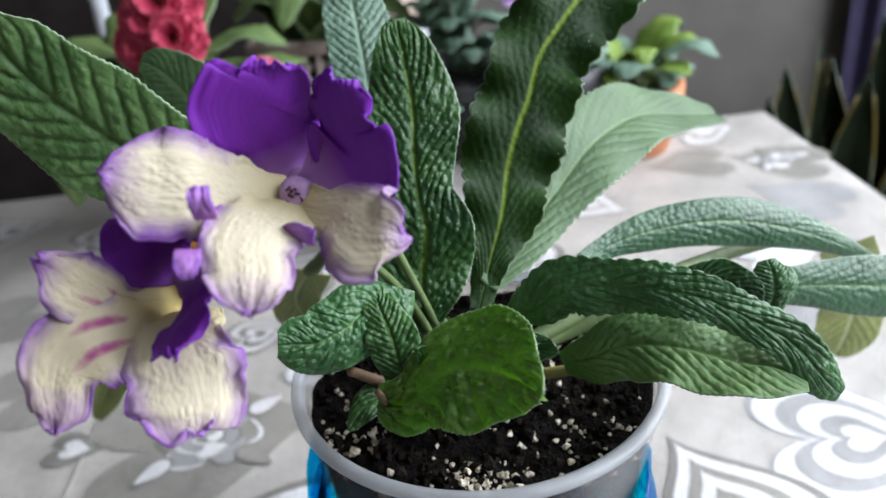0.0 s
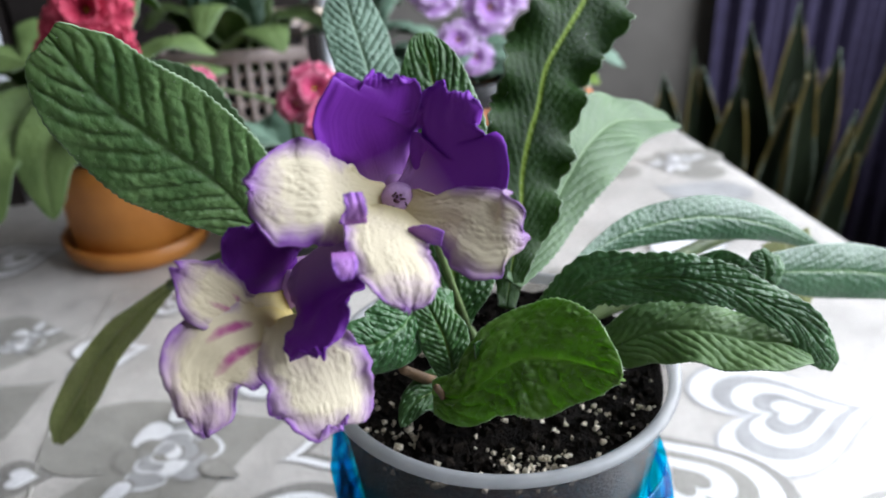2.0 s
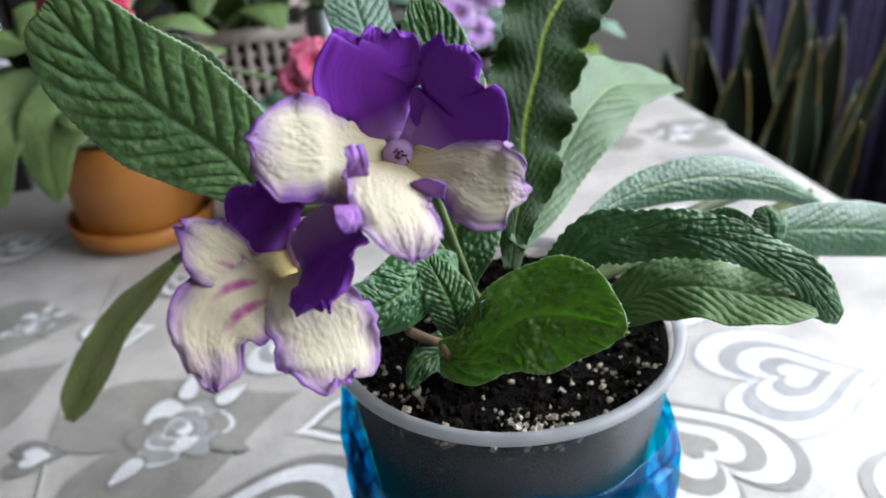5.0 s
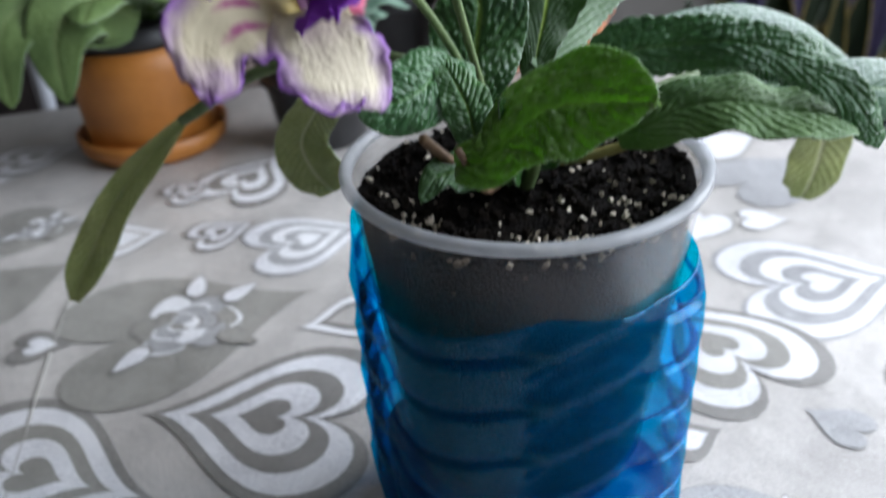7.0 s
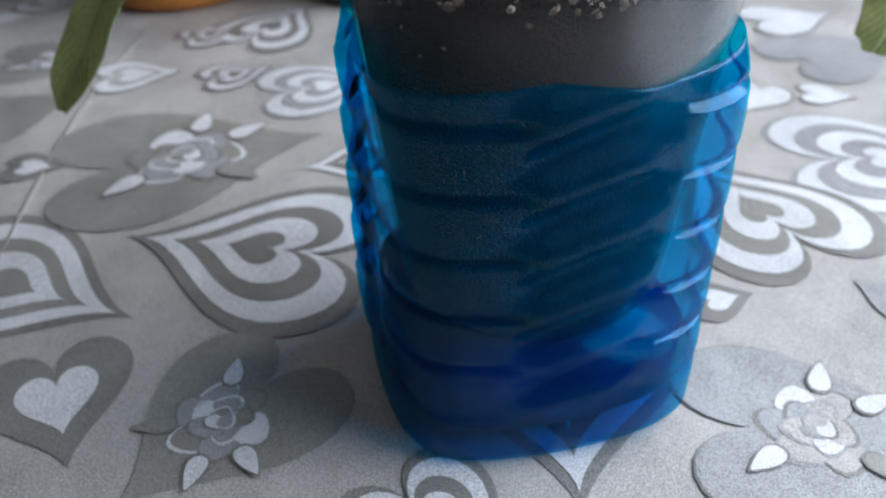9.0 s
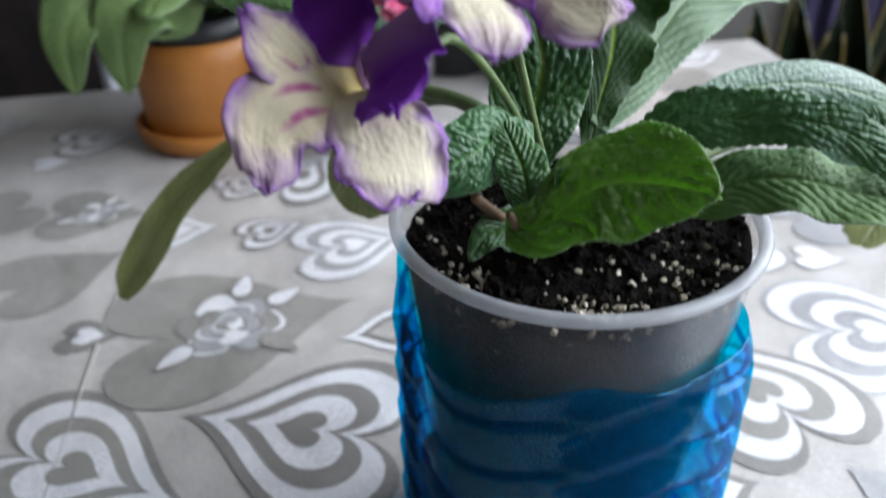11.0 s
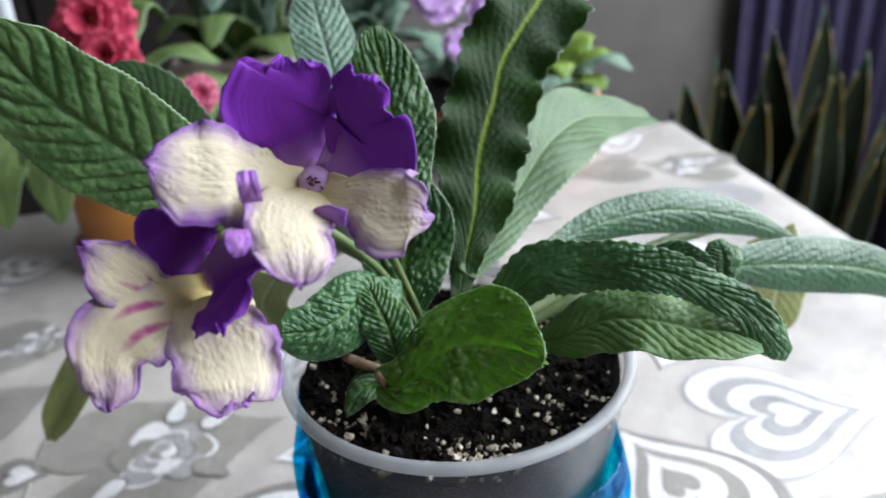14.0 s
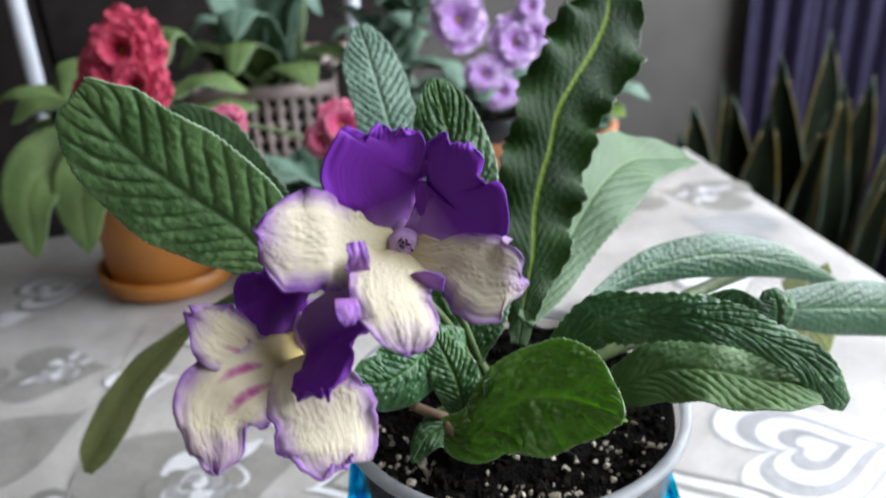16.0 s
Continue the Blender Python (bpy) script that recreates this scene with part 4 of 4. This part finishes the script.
for a_, b_, c_, r_ in (((0.004, 0.300, 0.172), (-0.045, 0.335, 0.163), (-0.0849, 0.355, 0.1382), 0.0024), ((0.010, 0.295, 0.170), (-0.010, 0.318, 0.166), (-0.0277, 0.330, 0.1486), 0.0028), ((0.09, 0.285, 0.160), (0.15, 0.325, 0.152), (0.1943, 0.360, 0.1279), 0.0026), ((0.06, 0.270, 0.152), (0.08, 0.274, 0.157), (0.108, 0.278, 0.158), 0.0024)):
    part("petiole", tube([CROWN, a_, b_, c_], 0.0026, r_, 24, 8), STALK, plant)
part("petiole", tube([CROWN, (0.022, 0.236, 0.154), (0.016, 0.222, 0.162), (0.010, 0.2195, 0.174)], 0.0018, 0.001, 16, 8), BROWN_STALK, plant)
part("petiole", tube([CROWN, (0.053, 0.248, 0.155), (0.070, 0.240, 0.163)], 0.0019, 0.0016, 14, 8), OLD_STALK, plant, "yellowed leaf stalk")
part("petiole", tube([(0.026, 0.252, 0.148), (0.012, 0.240, 0.160), (0.002, 0.229, 0.174)], 0.0024, 0.0014, 14, 8), BROWN_STALK, plant, "brown leaf stalk")
part("petiole", tube([(0.034, 0.248, 0.147), (0.035, 0.240, 0.160), (0.033, 0.237, 0.174)], 0.0026, 0.0016, 14, 8), STALK, plant, "thick pale leaf stalk")


# ---- flowers ----
def flower(centre, back, label, petals, stalk, open_throat=True, folds=()):
    """A five-lobed tubular flower: the tube is the part, its petals are pieces of it."""
    c, b = Vector(centre), Vector(back)
    body = part("flower", tube([b, b.lerp(c, 0.5) + Vector((0, 0, 0.001)), c + (c - b).normalized() * 0.001], 0.0022, 0.0055, 16, 20), PURPLE, plant, label)
    for pts, face, mt, kw in petals:
        o = dict(crease=0.00026, scallop=0.0, droop=0.05, wave=0.05, ruffle=0.10, waves=1.7, nu=110, nv=80)
        o.update(kw)
        part("petal", blade(pts, 0, face, **o), mt, body, solid=0.0004)
    for pts, face in folds:
        part("petal_fold", blade(pts, 0, face, crease=0.00002, ruffle=0.03, scallop=0.0, droop=0.0, nu=40, nv=30, seed=pts[0][0] * 900), FOLD, body, "lilac rolled petal edge", solid=0.0004)
    part("stalk", tube(stalk, 0.0013, 0.0011, 24, 8), STALK, plant)
    if not open_throat:
        return body
    d = Vector((-0.01, -0.9, 0.4)).normalized()
    dome = lathe([(0.0036, -0.004), (0.0037, -0.001), (0.0030, 0.0009), (0.0016, 0.0015), (0.0, 0.0016)], 20)
    dome.transform(Matrix.Translation(c + d * 0.006) @ d.to_track_quat("Z", "Y").to_matrix().to_4x4())
    part("throat", dome, THROAT, body)
    for k in range(8):
        a, q = k * 2.4, 0.0003 + 0.00022 * k
        p = c + d * 0.0076 + Vector((q * math.cos(a), 0, q * math.sin(a)))
        part("stamen", tube([p, p + Vector((0.0011 * math.cos(a * 2), -0.0004, 0.0010 * math.sin(a * 3)))], 0.00030, 0.00026, 4, 5), DARK_MARK, body)
    return body


flower((0.002, 0.208, 0.2355), (0.006, 0.230, 0.226), "large flower with purple upper and cream lower lobes", [
    ([(0.0004, 0.207, 0.2357, 0.0051), (-0.0004, 0.209, 0.2403, 0.0077), (-0.0014, 0.206, 0.2479, 0.0103), (-0.0026, 0.203, 0.2534, 0.0124), (-0.0027, 0.202, 0.2569, 0.0126), (-0.0008, 0.202, 0.2595, 0.0101), (0.0007, 0.2025, 0.2618, 0.0077), (0.0009, 0.202, 0.2639, 0.0058), (0.0011, 0.202, 0.2652, 0.0036)], ((0.12, -0.99, -0.01), (0.35, -0.91, -0.22), (0.15, -0.98, -0.09)), PURPLE, dict(seed=1, crease=0.00003, ruffle=0.12, wave=0.10)),
    ([(0.0052, 0.207, 0.2353, 0.0049), (0.0107, 0.204, 0.2403, 0.0083), (0.0146, 0.201, 0.2451, 0.0115), (0.0139, 0.2025, 0.2497, 0.0086), (0.0131, 0.2025, 0.255, 0.0062), (0.014, 0.2015, 0.2587, 0.0065), (0.0144, 0.201, 0.2613, 0.0046)], ((-0.37, -0.91, -0.19), (-0.64, -0.77, 0.02), (-0.52, -0.85, -0.09)), PURPLE, dict(seed=2, crease=0.00003, ruffle=0.12, wave=0.10)),
    ([(0.0005, 0.2055, 0.2367, 0.0043), (-0.0078, 0.1985, 0.2399, 0.0079), (-0.0111, 0.1945, 0.2428, 0.0093), (-0.0135, 0.1895, 0.2466, 0.0097), (-0.0187, 0.187, 0.2482, 0.0106), (-0.0228, 0.1855, 0.2505, 0.0078), (-0.0254, 0.1845, 0.252, 0.0042), (-0.0269, 0.183, 0.2527, 0.0015)], ((0.67, -0.43, 0.61), (0.68, -0.67, 0.31), (0.61, -0.78, 0.16)), CREAM, dict(seed=3)),
    ([(0.0014, 0.201, 0.2365, 0.0067), (-0.0005, 0.191, 0.2389, 0.0083), (-0.0022, 0.1835, 0.24, 0.0088), (-0.002, 0.1765, 0.2395, 0.0081), (-0.0008, 0.172, 0.2383, 0.0077), (-0.0004, 0.168, 0.2368, 0.0064), (-0.0003, 0.166, 0.2345, 0.0041), (-0.0004, 0.165, 0.2335, 0.001)], ((0.33, 0.14, 0.93), (0.37, -0.22, 0.9), (0.11, -0.66, 0.75)), CREAM, dict(seed=4, droop=0.12)),
    ([(0.002, 0.203, 0.2364, 0.0038), (0.007, 0.196, 0.2372, 0.0046), (0.0114, 0.192, 0.2386, 0.0061), (0.014, 0.187, 0.2391, 0.0084), (0.0177, 0.183, 0.238, 0.0098), (0.0213, 0.1815, 0.2379, 0.0069), (0.0238, 0.182, 0.2365, 0.0037), (0.0252, 0.184, 0.2354, 0.0019)], ((-0.62, -0.37, 0.69), (-0.38, -0.56, 0.73), (0.52, -0.83, 0.21)), CREAM, dict(seed=5, droop=0.10)),
], [(0.006, 0.230, 0.226), (0.012, 0.241, 0.214), (0.021, 0.252, 0.182), (0.030, 0.257, 0.152)], folds=[
    ([(-0.0079, 0.177, 0.2456, 0.002), (-0.0077, 0.175, 0.2499, 0.0019), (-0.008, 0.177, 0.2516, 0.0017)], ((0.06, -0.97, -0.22), (0.12, -0.9, 0.42), (0.22, -0.61, 0.76))),
    ([(0.0026, 0.187, 0.2373, 0.0013), (0.0054, 0.185, 0.238, 0.002), (0.0085, 0.183, 0.2375, 0.0016)], ((-0.54, -0.83, -0.17), (-0.54, -0.84, -0.02), (-0.53, -0.84, 0.09))),
    ([(-0.0108, 0.173, 0.242, 0.0021), (-0.0106, 0.17, 0.2402, 0.0021), (-0.0106, 0.169, 0.2386, 0.0009)], ((0.2, -0.56, 0.8), (0.15, -0.75, 0.64), (0.12, -0.85, 0.52))),
])
flower((-0.025, 0.199, 0.2215), (-0.012, 0.216, 0.216), "drooping flower with purple upper and cream lower lobes", [
    ([(-0.025, 0.199, 0.2167, 0.0039), (-0.0268, 0.1955, 0.2238, 0.0076), (-0.0267, 0.1935, 0.2296, 0.008), (-0.0276, 0.193, 0.2338, 0.0076), (-0.0288, 0.1935, 0.2363, 0.006), (-0.0281, 0.193, 0.2394, 0.0028)], ((0.41, -0.85, -0.32), (0.54, -0.84, 0.02), (0.23, -0.97, -0.05)), PURPLE, dict(seed=6, crease=0.00003, ruffle=0.12, wave=0.10)),
    ([(-0.0169, 0.195, 0.2313, 0.0064), (-0.0162, 0.1895, 0.2282, 0.0092), (-0.0163, 0.184, 0.2251, 0.0099), (-0.0174, 0.176, 0.2241, 0.0079), (-0.0167, 0.171, 0.2235, 0.0032), (-0.0166, 0.169, 0.2234, 0.0008)], ((-0.65, -0.41, 0.64), (-0.68, -0.12, 0.73), (-0.2, -0.11, 0.97)), PURPLE, dict(seed=7, crease=0.00003, ruffle=0.12, wave=0.10)),
    ([(-0.0233, 0.1965, 0.2183, 0.0032), (-0.0307, 0.1875, 0.2227, 0.0041), (-0.0342, 0.184, 0.2281, 0.0061), (-0.0377, 0.1825, 0.2324, 0.0065), (-0.0402, 0.183, 0.235, 0.0037), (-0.0414, 0.181, 0.2384, 0.0011)], ((0.81, -0.39, 0.45), (0.74, -0.55, 0.38), (0.67, -0.74, 0.02)), CREAM_STREAKED, dict(seed=8)),
    ([(-0.0238, 0.1935, 0.2171, 0.0045), (-0.0284, 0.1835, 0.2203, 0.0074), (-0.0338, 0.177, 0.2227, 0.0094), (-0.0377, 0.173, 0.2206, 0.0091), (-0.0385, 0.17, 0.2181, 0.0062), (-0.0379, 0.1665, 0.215, 0.0049), (-0.0386, 0.165, 0.2124, 0.0024), (-0.0384, 0.164, 0.212, 0.0009)], ((0.77, -0.21, 0.61), (0.26, -0.63, 0.73), (0.29, -0.63, 0.72)), CREAM_STREAKED, dict(seed=9)),
    ([(-0.0207, 0.1905, 0.2196, 0.0066), (-0.02, 0.182, 0.2196, 0.0083), (-0.0191, 0.1775, 0.2179, 0.0101), (-0.0178, 0.1745, 0.2147, 0.011), (-0.0163, 0.1705, 0.2104, 0.0101), (-0.0163, 0.168, 0.2071, 0.0074), (-0.0151, 0.167, 0.2082, 0.0034)], ((-0.06, -0.07, 1), (0.28, -0.61, 0.74), (0.39, -0.12, 0.91)), CREAM, dict(seed=10)),
], [(-0.012, 0.216, 0.216), (-0.002, 0.229, 0.216), (0.015, 0.248, 0.188), (0.028, 0.257, 0.152)], False)

# ---- plants behind ----
def leafy(owner, centre, n, length, width, material, seed, rise=0.35, quilt=0.0006, spread=(0, 2 * math.pi), nu=26, nv=12):
    rnd = random.Random(seed)
    c = Vector(centre)
    for k in range(n):
        a = spread[0] + (spread[1] - spread[0]) * (k + rnd.uniform(-0.3, 0.3)) / n
        q = length * rnd.uniform(0.75, 1.15)
        up = rise * rnd.uniform(0.6, 1.4)
        d = Vector((math.cos(a), math.sin(a), 0))
        pts = [c, c + d * q * 0.4 + Vector((0, 0, q * up * 0.8)), c + d * q * 0.75 + Vector((0, 0, q * up)), c + d * q + Vector((0, 0, q * up * 0.75))]
        part("leaf", blade(pts, width * rnd.uniform(0.85, 1.15), tuple(Vector((0, 0, 1)) - d * 0.3), quilt=quilt, nu=nu, nv=nv, shape=oval_shape, droop=0.3, wave=0.08, seed=k, veins=8, fold=0.1), material, owner, solid=0.0008)


def blossom(owner, centre, r, face, material, seed, n=6, layers=2):
    rnd = random.Random(seed)
    c, f = Vector(centre), Vector(face).normalized()
    a0 = f.orthogonal().normalized()
    b0 = f.cross(a0)
    eye = part("blossom", lathe([(0.0, 0.0), (r * 0.07, 0.0), (r * 0.06, r * 0.07), (0.0, r * 0.09)], 10), YELLOW, owner)
    place = Matrix.Translation(c + f * r * 0.12) @ f.to_track_quat("Z", "Y").to_matrix().to_4x4()
    eye.matrix_basis = place
    inv = place.inverted()
    for ly in range(layers):
        for k in range(n):
            a = 2 * math.pi * (k + 0.5 * ly + rnd.uniform(-0.2, 0.2)) / n
            d = a0 * math.cos(a) + b0 * math.sin(a)
            q = r * (1 - 0.3 * ly) * rnd.uniform(0.85, 1.1)
            bm = blade([c, c + d * q * 0.5 + f * r * (0.12 + 0.2 * ly), c + d * q + f * r * (0.05 + 0.35 * ly)], q * 0.52, tuple(f - d * 0.2), shape=petal_shape, nu=16, nv=14, quilt=0.0, scallop=0.0, ruffle=0.2, waves=1.6, seed=seed + k)
            bm.transform(inv)
            part("petal", bm, material, eye, solid=0.0005)


def pot_on(owner, name, x, y, r0, r1, z0, z1, material, lip=0.004, label=""):
    return part(name, lathe([(0, z0), (r0 - 0.004, z0), (r0, z0 + 0.004), (r1, z1 - 0.02), (r1 + lip, z1 - 0.018), (r1 + lip, z1), (r1 - 0.003, z1), (r1 - 0.006, z1 - 0.015), (0, z1 - 0.014)], 48, (x, y)), material, owner, label)


RX, RY = -0.178, 0.682
red = thing("red_flowering_plant", "red-flowered plant with soft olive leaves in an ochre pot", "potted plant")
part("saucer", lathe([(0, 0.0), (0.051, 0.0), (0.057, 0.006), (0.059, 0.018), (0.056, 0.019), (0.053, 0.008), (0, 0.007)], 64, (RX, RY)), TERRACOTTA, red)
pot_on(red, "pot", RX, RY, 0.050, 0.052, 0.007, 0.088, TERRACOTTA, 0.0)
part("inner_pot", lathe([(0, 0.08), (0.048, 0.08), (0.05, 0.104), (0.047, 0.104), (0.045, 0.098), (0, 0.098)], 48, (RX, RY)), BLACK_PLASTIC, red)
leafy(red, (RX, RY, 0.105), 11, 0.105, 0.034, LEAF_VIOLET, 4, 0.25)
leafy(red, (RX - 0.01, RY - 0.018, 0.12), 6, 0.09, 0.03, LEAF_VIOLET, 8, 0.75)
for x, y, z, r in ((-0.160, 0.615, 0.203, 0.028), (-0.153, 0.605, 0.180, 0.024), (-0.183, 0.615, 0.174, 0.018), (-0.172, 0.61, 0.190, 0.02)):
    part("stalk", tube([(RX, RY, 0.105), (RX - 0.01, RY - 0.023, 0.14), (x, y + 0.01, z)], 0.002, 0.0015, 12, 6), STALK, red)
    blossom(red, (x, y, z), r, (0, -1, 0.35), RED, int(z * 1000), 7, 3)
for dx, z in ((-0.235, 0.10), (-0.200, 0.095)):
    part("leaf", blade([(-0.16, 0.64, 0.11), (dx + 0.02, 0.60, 0.135), (dx, 0.58, 0.118), (dx - 0.003, 0.575, 0.075)], 0.026, (0, -0.9, 0.4), shape=oval_shape, nu=30, nv=14, quilt=0.0006, seed=dx), LEAF_VIOLET, red, solid=0.0008)

rose = thing("rose_flowering_plant", "rose-pink flowered plant with bluish-green leaves", "potted plant")
pot_on(rose, "pot", -0.04, 0.66, 0.035, 0.042, 0.0, 0.07, BLACK_PLASTIC)
leafy(rose, (-0.04, 0.66, 0.065), 9, 0.075, 0.026, LEAF_GREY, 12, 0.5)
for x, y, z, r in ((-0.021, 0.580, 0.150, 0.017), (-0.015, 0.572, 0.133, 0.018), (-0.034, 0.580, 0.141, 0.013), (-0.099, 0.605, 0.150, 0.013)):
    part("stalk", tube([(-0.04, 0.66, 0.065), (-0.04, 0.63, 0.12), (x, y + 0.008, z)], 0.0018, 0.0013, 12, 6), STALK, rose)
    blossom(rose, (x, y, z), r, (0.1, -1, 0.4), PINK, int(z * 1000) + 3, 6, 2)

violet = thing("lilac_flowering_plant", "lilac frilly flowered plant in a black-rimmed orange pot", "potted plant")
pot_on(violet, "pot", 0.118, 0.79, 0.034, 0.042, 0.0, 0.075, ORANGE_CLAY)
part("pot_rim", lathe([(0.0475, 0.07), (0.0485, 0.072), (0.0485, 0.092), (0.046, 0.093), (0.044, 0.088), (0.044, 0.07)], 48, (0.118, 0.79)), BLACK_PLASTIC, violet)
leafy(violet, (0.118, 0.79, 0.085), 10, 0.07, 0.026, LEAF_GREY, 15, 0.5)
for x, y, z, r in ((0.081, 0.740, 0.183, 0.026), (0.129, 0.740, 0.161, 0.024), (0.144, 0.742, 0.167, 0.018), (0.100, 0.73, 0.138, 0.017), (0.115, 0.73, 0.122, 0.016), (0.144, 0.745, 0.189, 0.013)):
    part("stalk", tube([(0.118, 0.79, 0.085), (0.11, 0.77, 0.12), (x, y + 0.008, z)], 0.0018, 0.0013, 12, 6), STALK, violet)
    blossom(violet, (x, y, z), r, (0.0, -1, 0.35), LILAC, int(z * 1000) + 9, 6, 2)

lime = thing("variegated_plant", "small variegated yellow-green plant in an orange clay pot", "potted plant")
pot_on(lime, "pot", 0.195, 0.80, 0.035, 0.042, 0.0, 0.065, ORANGE_CLAY)
leafy(lime, (0.195, 0.80, 0.06), 8, 0.06, 0.022, LEAF_LIME, 21, 0.7)
leafy(lime, (0.195, 0.80, 0.06), 7, 0.075, 0.026, LEAF_GREY, 22, 0.45)

crate = thing("plastic_crate", "grey-pink plastic crate with square holes in its sides", "crate")
X0, X1, Y0, Y1, Z1 = -0.16, -0.03, 0.80, 0.90, 0.125
for z0, z1 in ((0.0, 0.02), (0.112, Z1)):
    part("rail", box(bmesh.new(), X0, Y0, z0, X1, Y0 + 0.003, z1, 0.0008), CRATE, crate)
    part("rail", box(bmesh.new(), X0, Y1 - 0.003, z0, X1, Y1, z1, 0.0008), CRATE, crate)
for k in range(11):
    x = X0 + 0.0125 * k
    part("bar", box(bmesh.new(), x, Y0 + 0.0004, 0.02, x + 0.005, Y0 + 0.0026, 0.112), CRATE, crate)
for k in range(6):
    z = 0.028 + 0.014 * k
    part("bar", box(bmesh.new(), X0, Y0 + 0.0036, z, X1 - 0.0005, Y0 + 0.0054, z + 0.005), CRATE, crate)
for x in (X0, X1 - 0.003):
    part("side_panel", box(bmesh.new(), x, Y0 + 0.006, 0.0, x + 0.003, Y1 - 0.004, Z1), CRATE, crate)
part("bottom", box(bmesh.new(), X0 + 0.004, Y0 + 0.006, 0.0, X1 - 0.004, Y1 - 0.004, 0.004), CRATE, crate)

shrub = thing("foliage_plant", "leafy green house plant in the plastic crate", "potted plant")
pot_on(shrub, "pot", -0.095, 0.85, 0.03, 0.036, 0.0042, 0.09, BLACK_PLASTIC)
leafy(shrub, (-0.095, 0.85, 0.085), 10, 0.10, 0.03, LEAF_VIOLET, 31, 0.9)
leafy(shrub, (-0.095, 0.85, 0.11), 7, 0.08, 0.028, LEAF_GREY, 33, 1.1)
shrub2 = thing("foliage_plant", "bushy grey-green house plant in a black pot", "potted plant")
pot_on(shrub2, "pot", 0.03, 0.82, 0.034, 0.04, 0.0, 0.08, BLACK_PLASTIC)
for k in range(4):
    leafy(shrub2, (0.03 + 0.012 * math.cos(k * 2), 0.82 + 0.012 * math.sin(k * 2), 0.08 + 0.03 * k), 9, 0.055, 0.016, LEAF_GREY, 40 + k, 0.7)

# ---- beyond the table ----
def snake_leaf(owner, x, y, z0, lean, length, w, turn, seed):
    c = [(x, y, z0), (x + lean[0] * 0.3, y + lean[1] * 0.3, z0 + length * 0.35), (x + lean[0] * 0.7, y + lean[1] * 0.7, z0 + length * 0.7), (x + lean[0], y + lean[1], z0 + length)]
    face = (math.sin(turn), -math.cos(turn), 0.1)

    def sword(s):
        return (0.55 + 0.45 * min(1, s / 0.5)) * (1 if s < 0.6 else max(0.0, 1 - ((s - 0.6) / 0.4) ** 1.6))

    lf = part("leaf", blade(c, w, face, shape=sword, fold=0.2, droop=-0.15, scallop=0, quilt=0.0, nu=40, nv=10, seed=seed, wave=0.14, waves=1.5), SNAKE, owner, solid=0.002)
    for sgn in (-1, 1):
        cc = spline(c, 40)
        side = Vector((math.cos(turn), math.sin(turn), 0))
        edge = [p + side * sgn * w * sword(i / 39) * 0.97 + Vector((math.sin(turn), -math.cos(turn), 0)) * w * 0.2 for i, p in enumerate(cc)]
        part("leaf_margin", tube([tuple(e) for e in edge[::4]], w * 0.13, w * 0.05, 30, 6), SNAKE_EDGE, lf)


for nm, px, py, seed in (("snake_plant", 0.60, 1.28, 1), ("snake_plant", 0.78, 1.30, 2)):
    sp = thing(nm, "dark green yellow-edged snake plant standing on the floor", "potted plant", "snake plants")
    pot_on(sp, "pot", px, py, 0.09, 0.115, -0.75, -0.53, BLACK_PLASTIC)
    rnd = random.Random(seed)
    for k in range(9):
        a = 2 * math.pi * k / 9 + rnd.uniform(-0.2, 0.2)
        q = rnd.uniform(0.02, 0.075)
        snake_leaf(sp, px + q * math.cos(a), py + q * math.sin(a), -0.545, (0.11 * math.cos(a) * rnd.uniform(0.5, 1.3), 0.06 * math.sin(a)), rnd.uniform(0.34, 0.54), rnd.uniform(0.026, 0.038), rnd.uniform(-0.7, 0.7), seed * 20 + k)

bm = bmesh.new()
rows = []
for i in range(161):
    x = 0.78 + 0.52 * i / 160
    y = 1.64 + 0.015 * math.sin(i * 0.30) + 0.006 * math.sin(i * 0.71 + 1)
    rows.append([bm.verts.new((x, y + 0.006 * math.sin(z * 3 + i * 0.1), z)) for z in (-0.72, -0.3, 0.2, 0.7, 1.2, 1.6)])
for p, q in zip(rows, rows[1:]):
    for k in range(5):
        bm.faces.new((p[k], q[k], q[k + 1], p[k + 1]))
tagged(part("curtain", bm, CURTAIN, None, "purple cloth curtain hanging in soft folds", solid=0.002), category="curtain")

cab = thing("cabinet", "dark cabinet standing in shade behind the plants", "cabinet")
part("body", box(bmesh.new(), -1.5, 1.35, -0.75, 0.06, 1.68, 0.9, 0.004), DARK_WOOD, cab, smooth=False)
for k in range(3):
    part("door", box(bmesh.new(), -1.49 + 0.515 * k, 1.335, -0.7, -1.49 + 0.515 * k + 0.505, 1.3495, 0.88, 0.003), DARK_WOOD, cab, smooth=False)
rack = thing("plant_rack", "white metal rack with a pale wooden bar", "rack")
for x in (-0.36, 0.0):
    part("post", tube([(x - 0.02, 1.0, -0.75), (x - 0.01, 1.0, 0.0), (x, 1.0, 0.5)], 0.009, 0.009, 10, 12), WHITE_METAL, rack)
part("bar", box(bmesh.new(), -0.13, 0.988, 0.095, 0.0, 1.012, 0.118, 0.003), PALE_WOOD, rack)
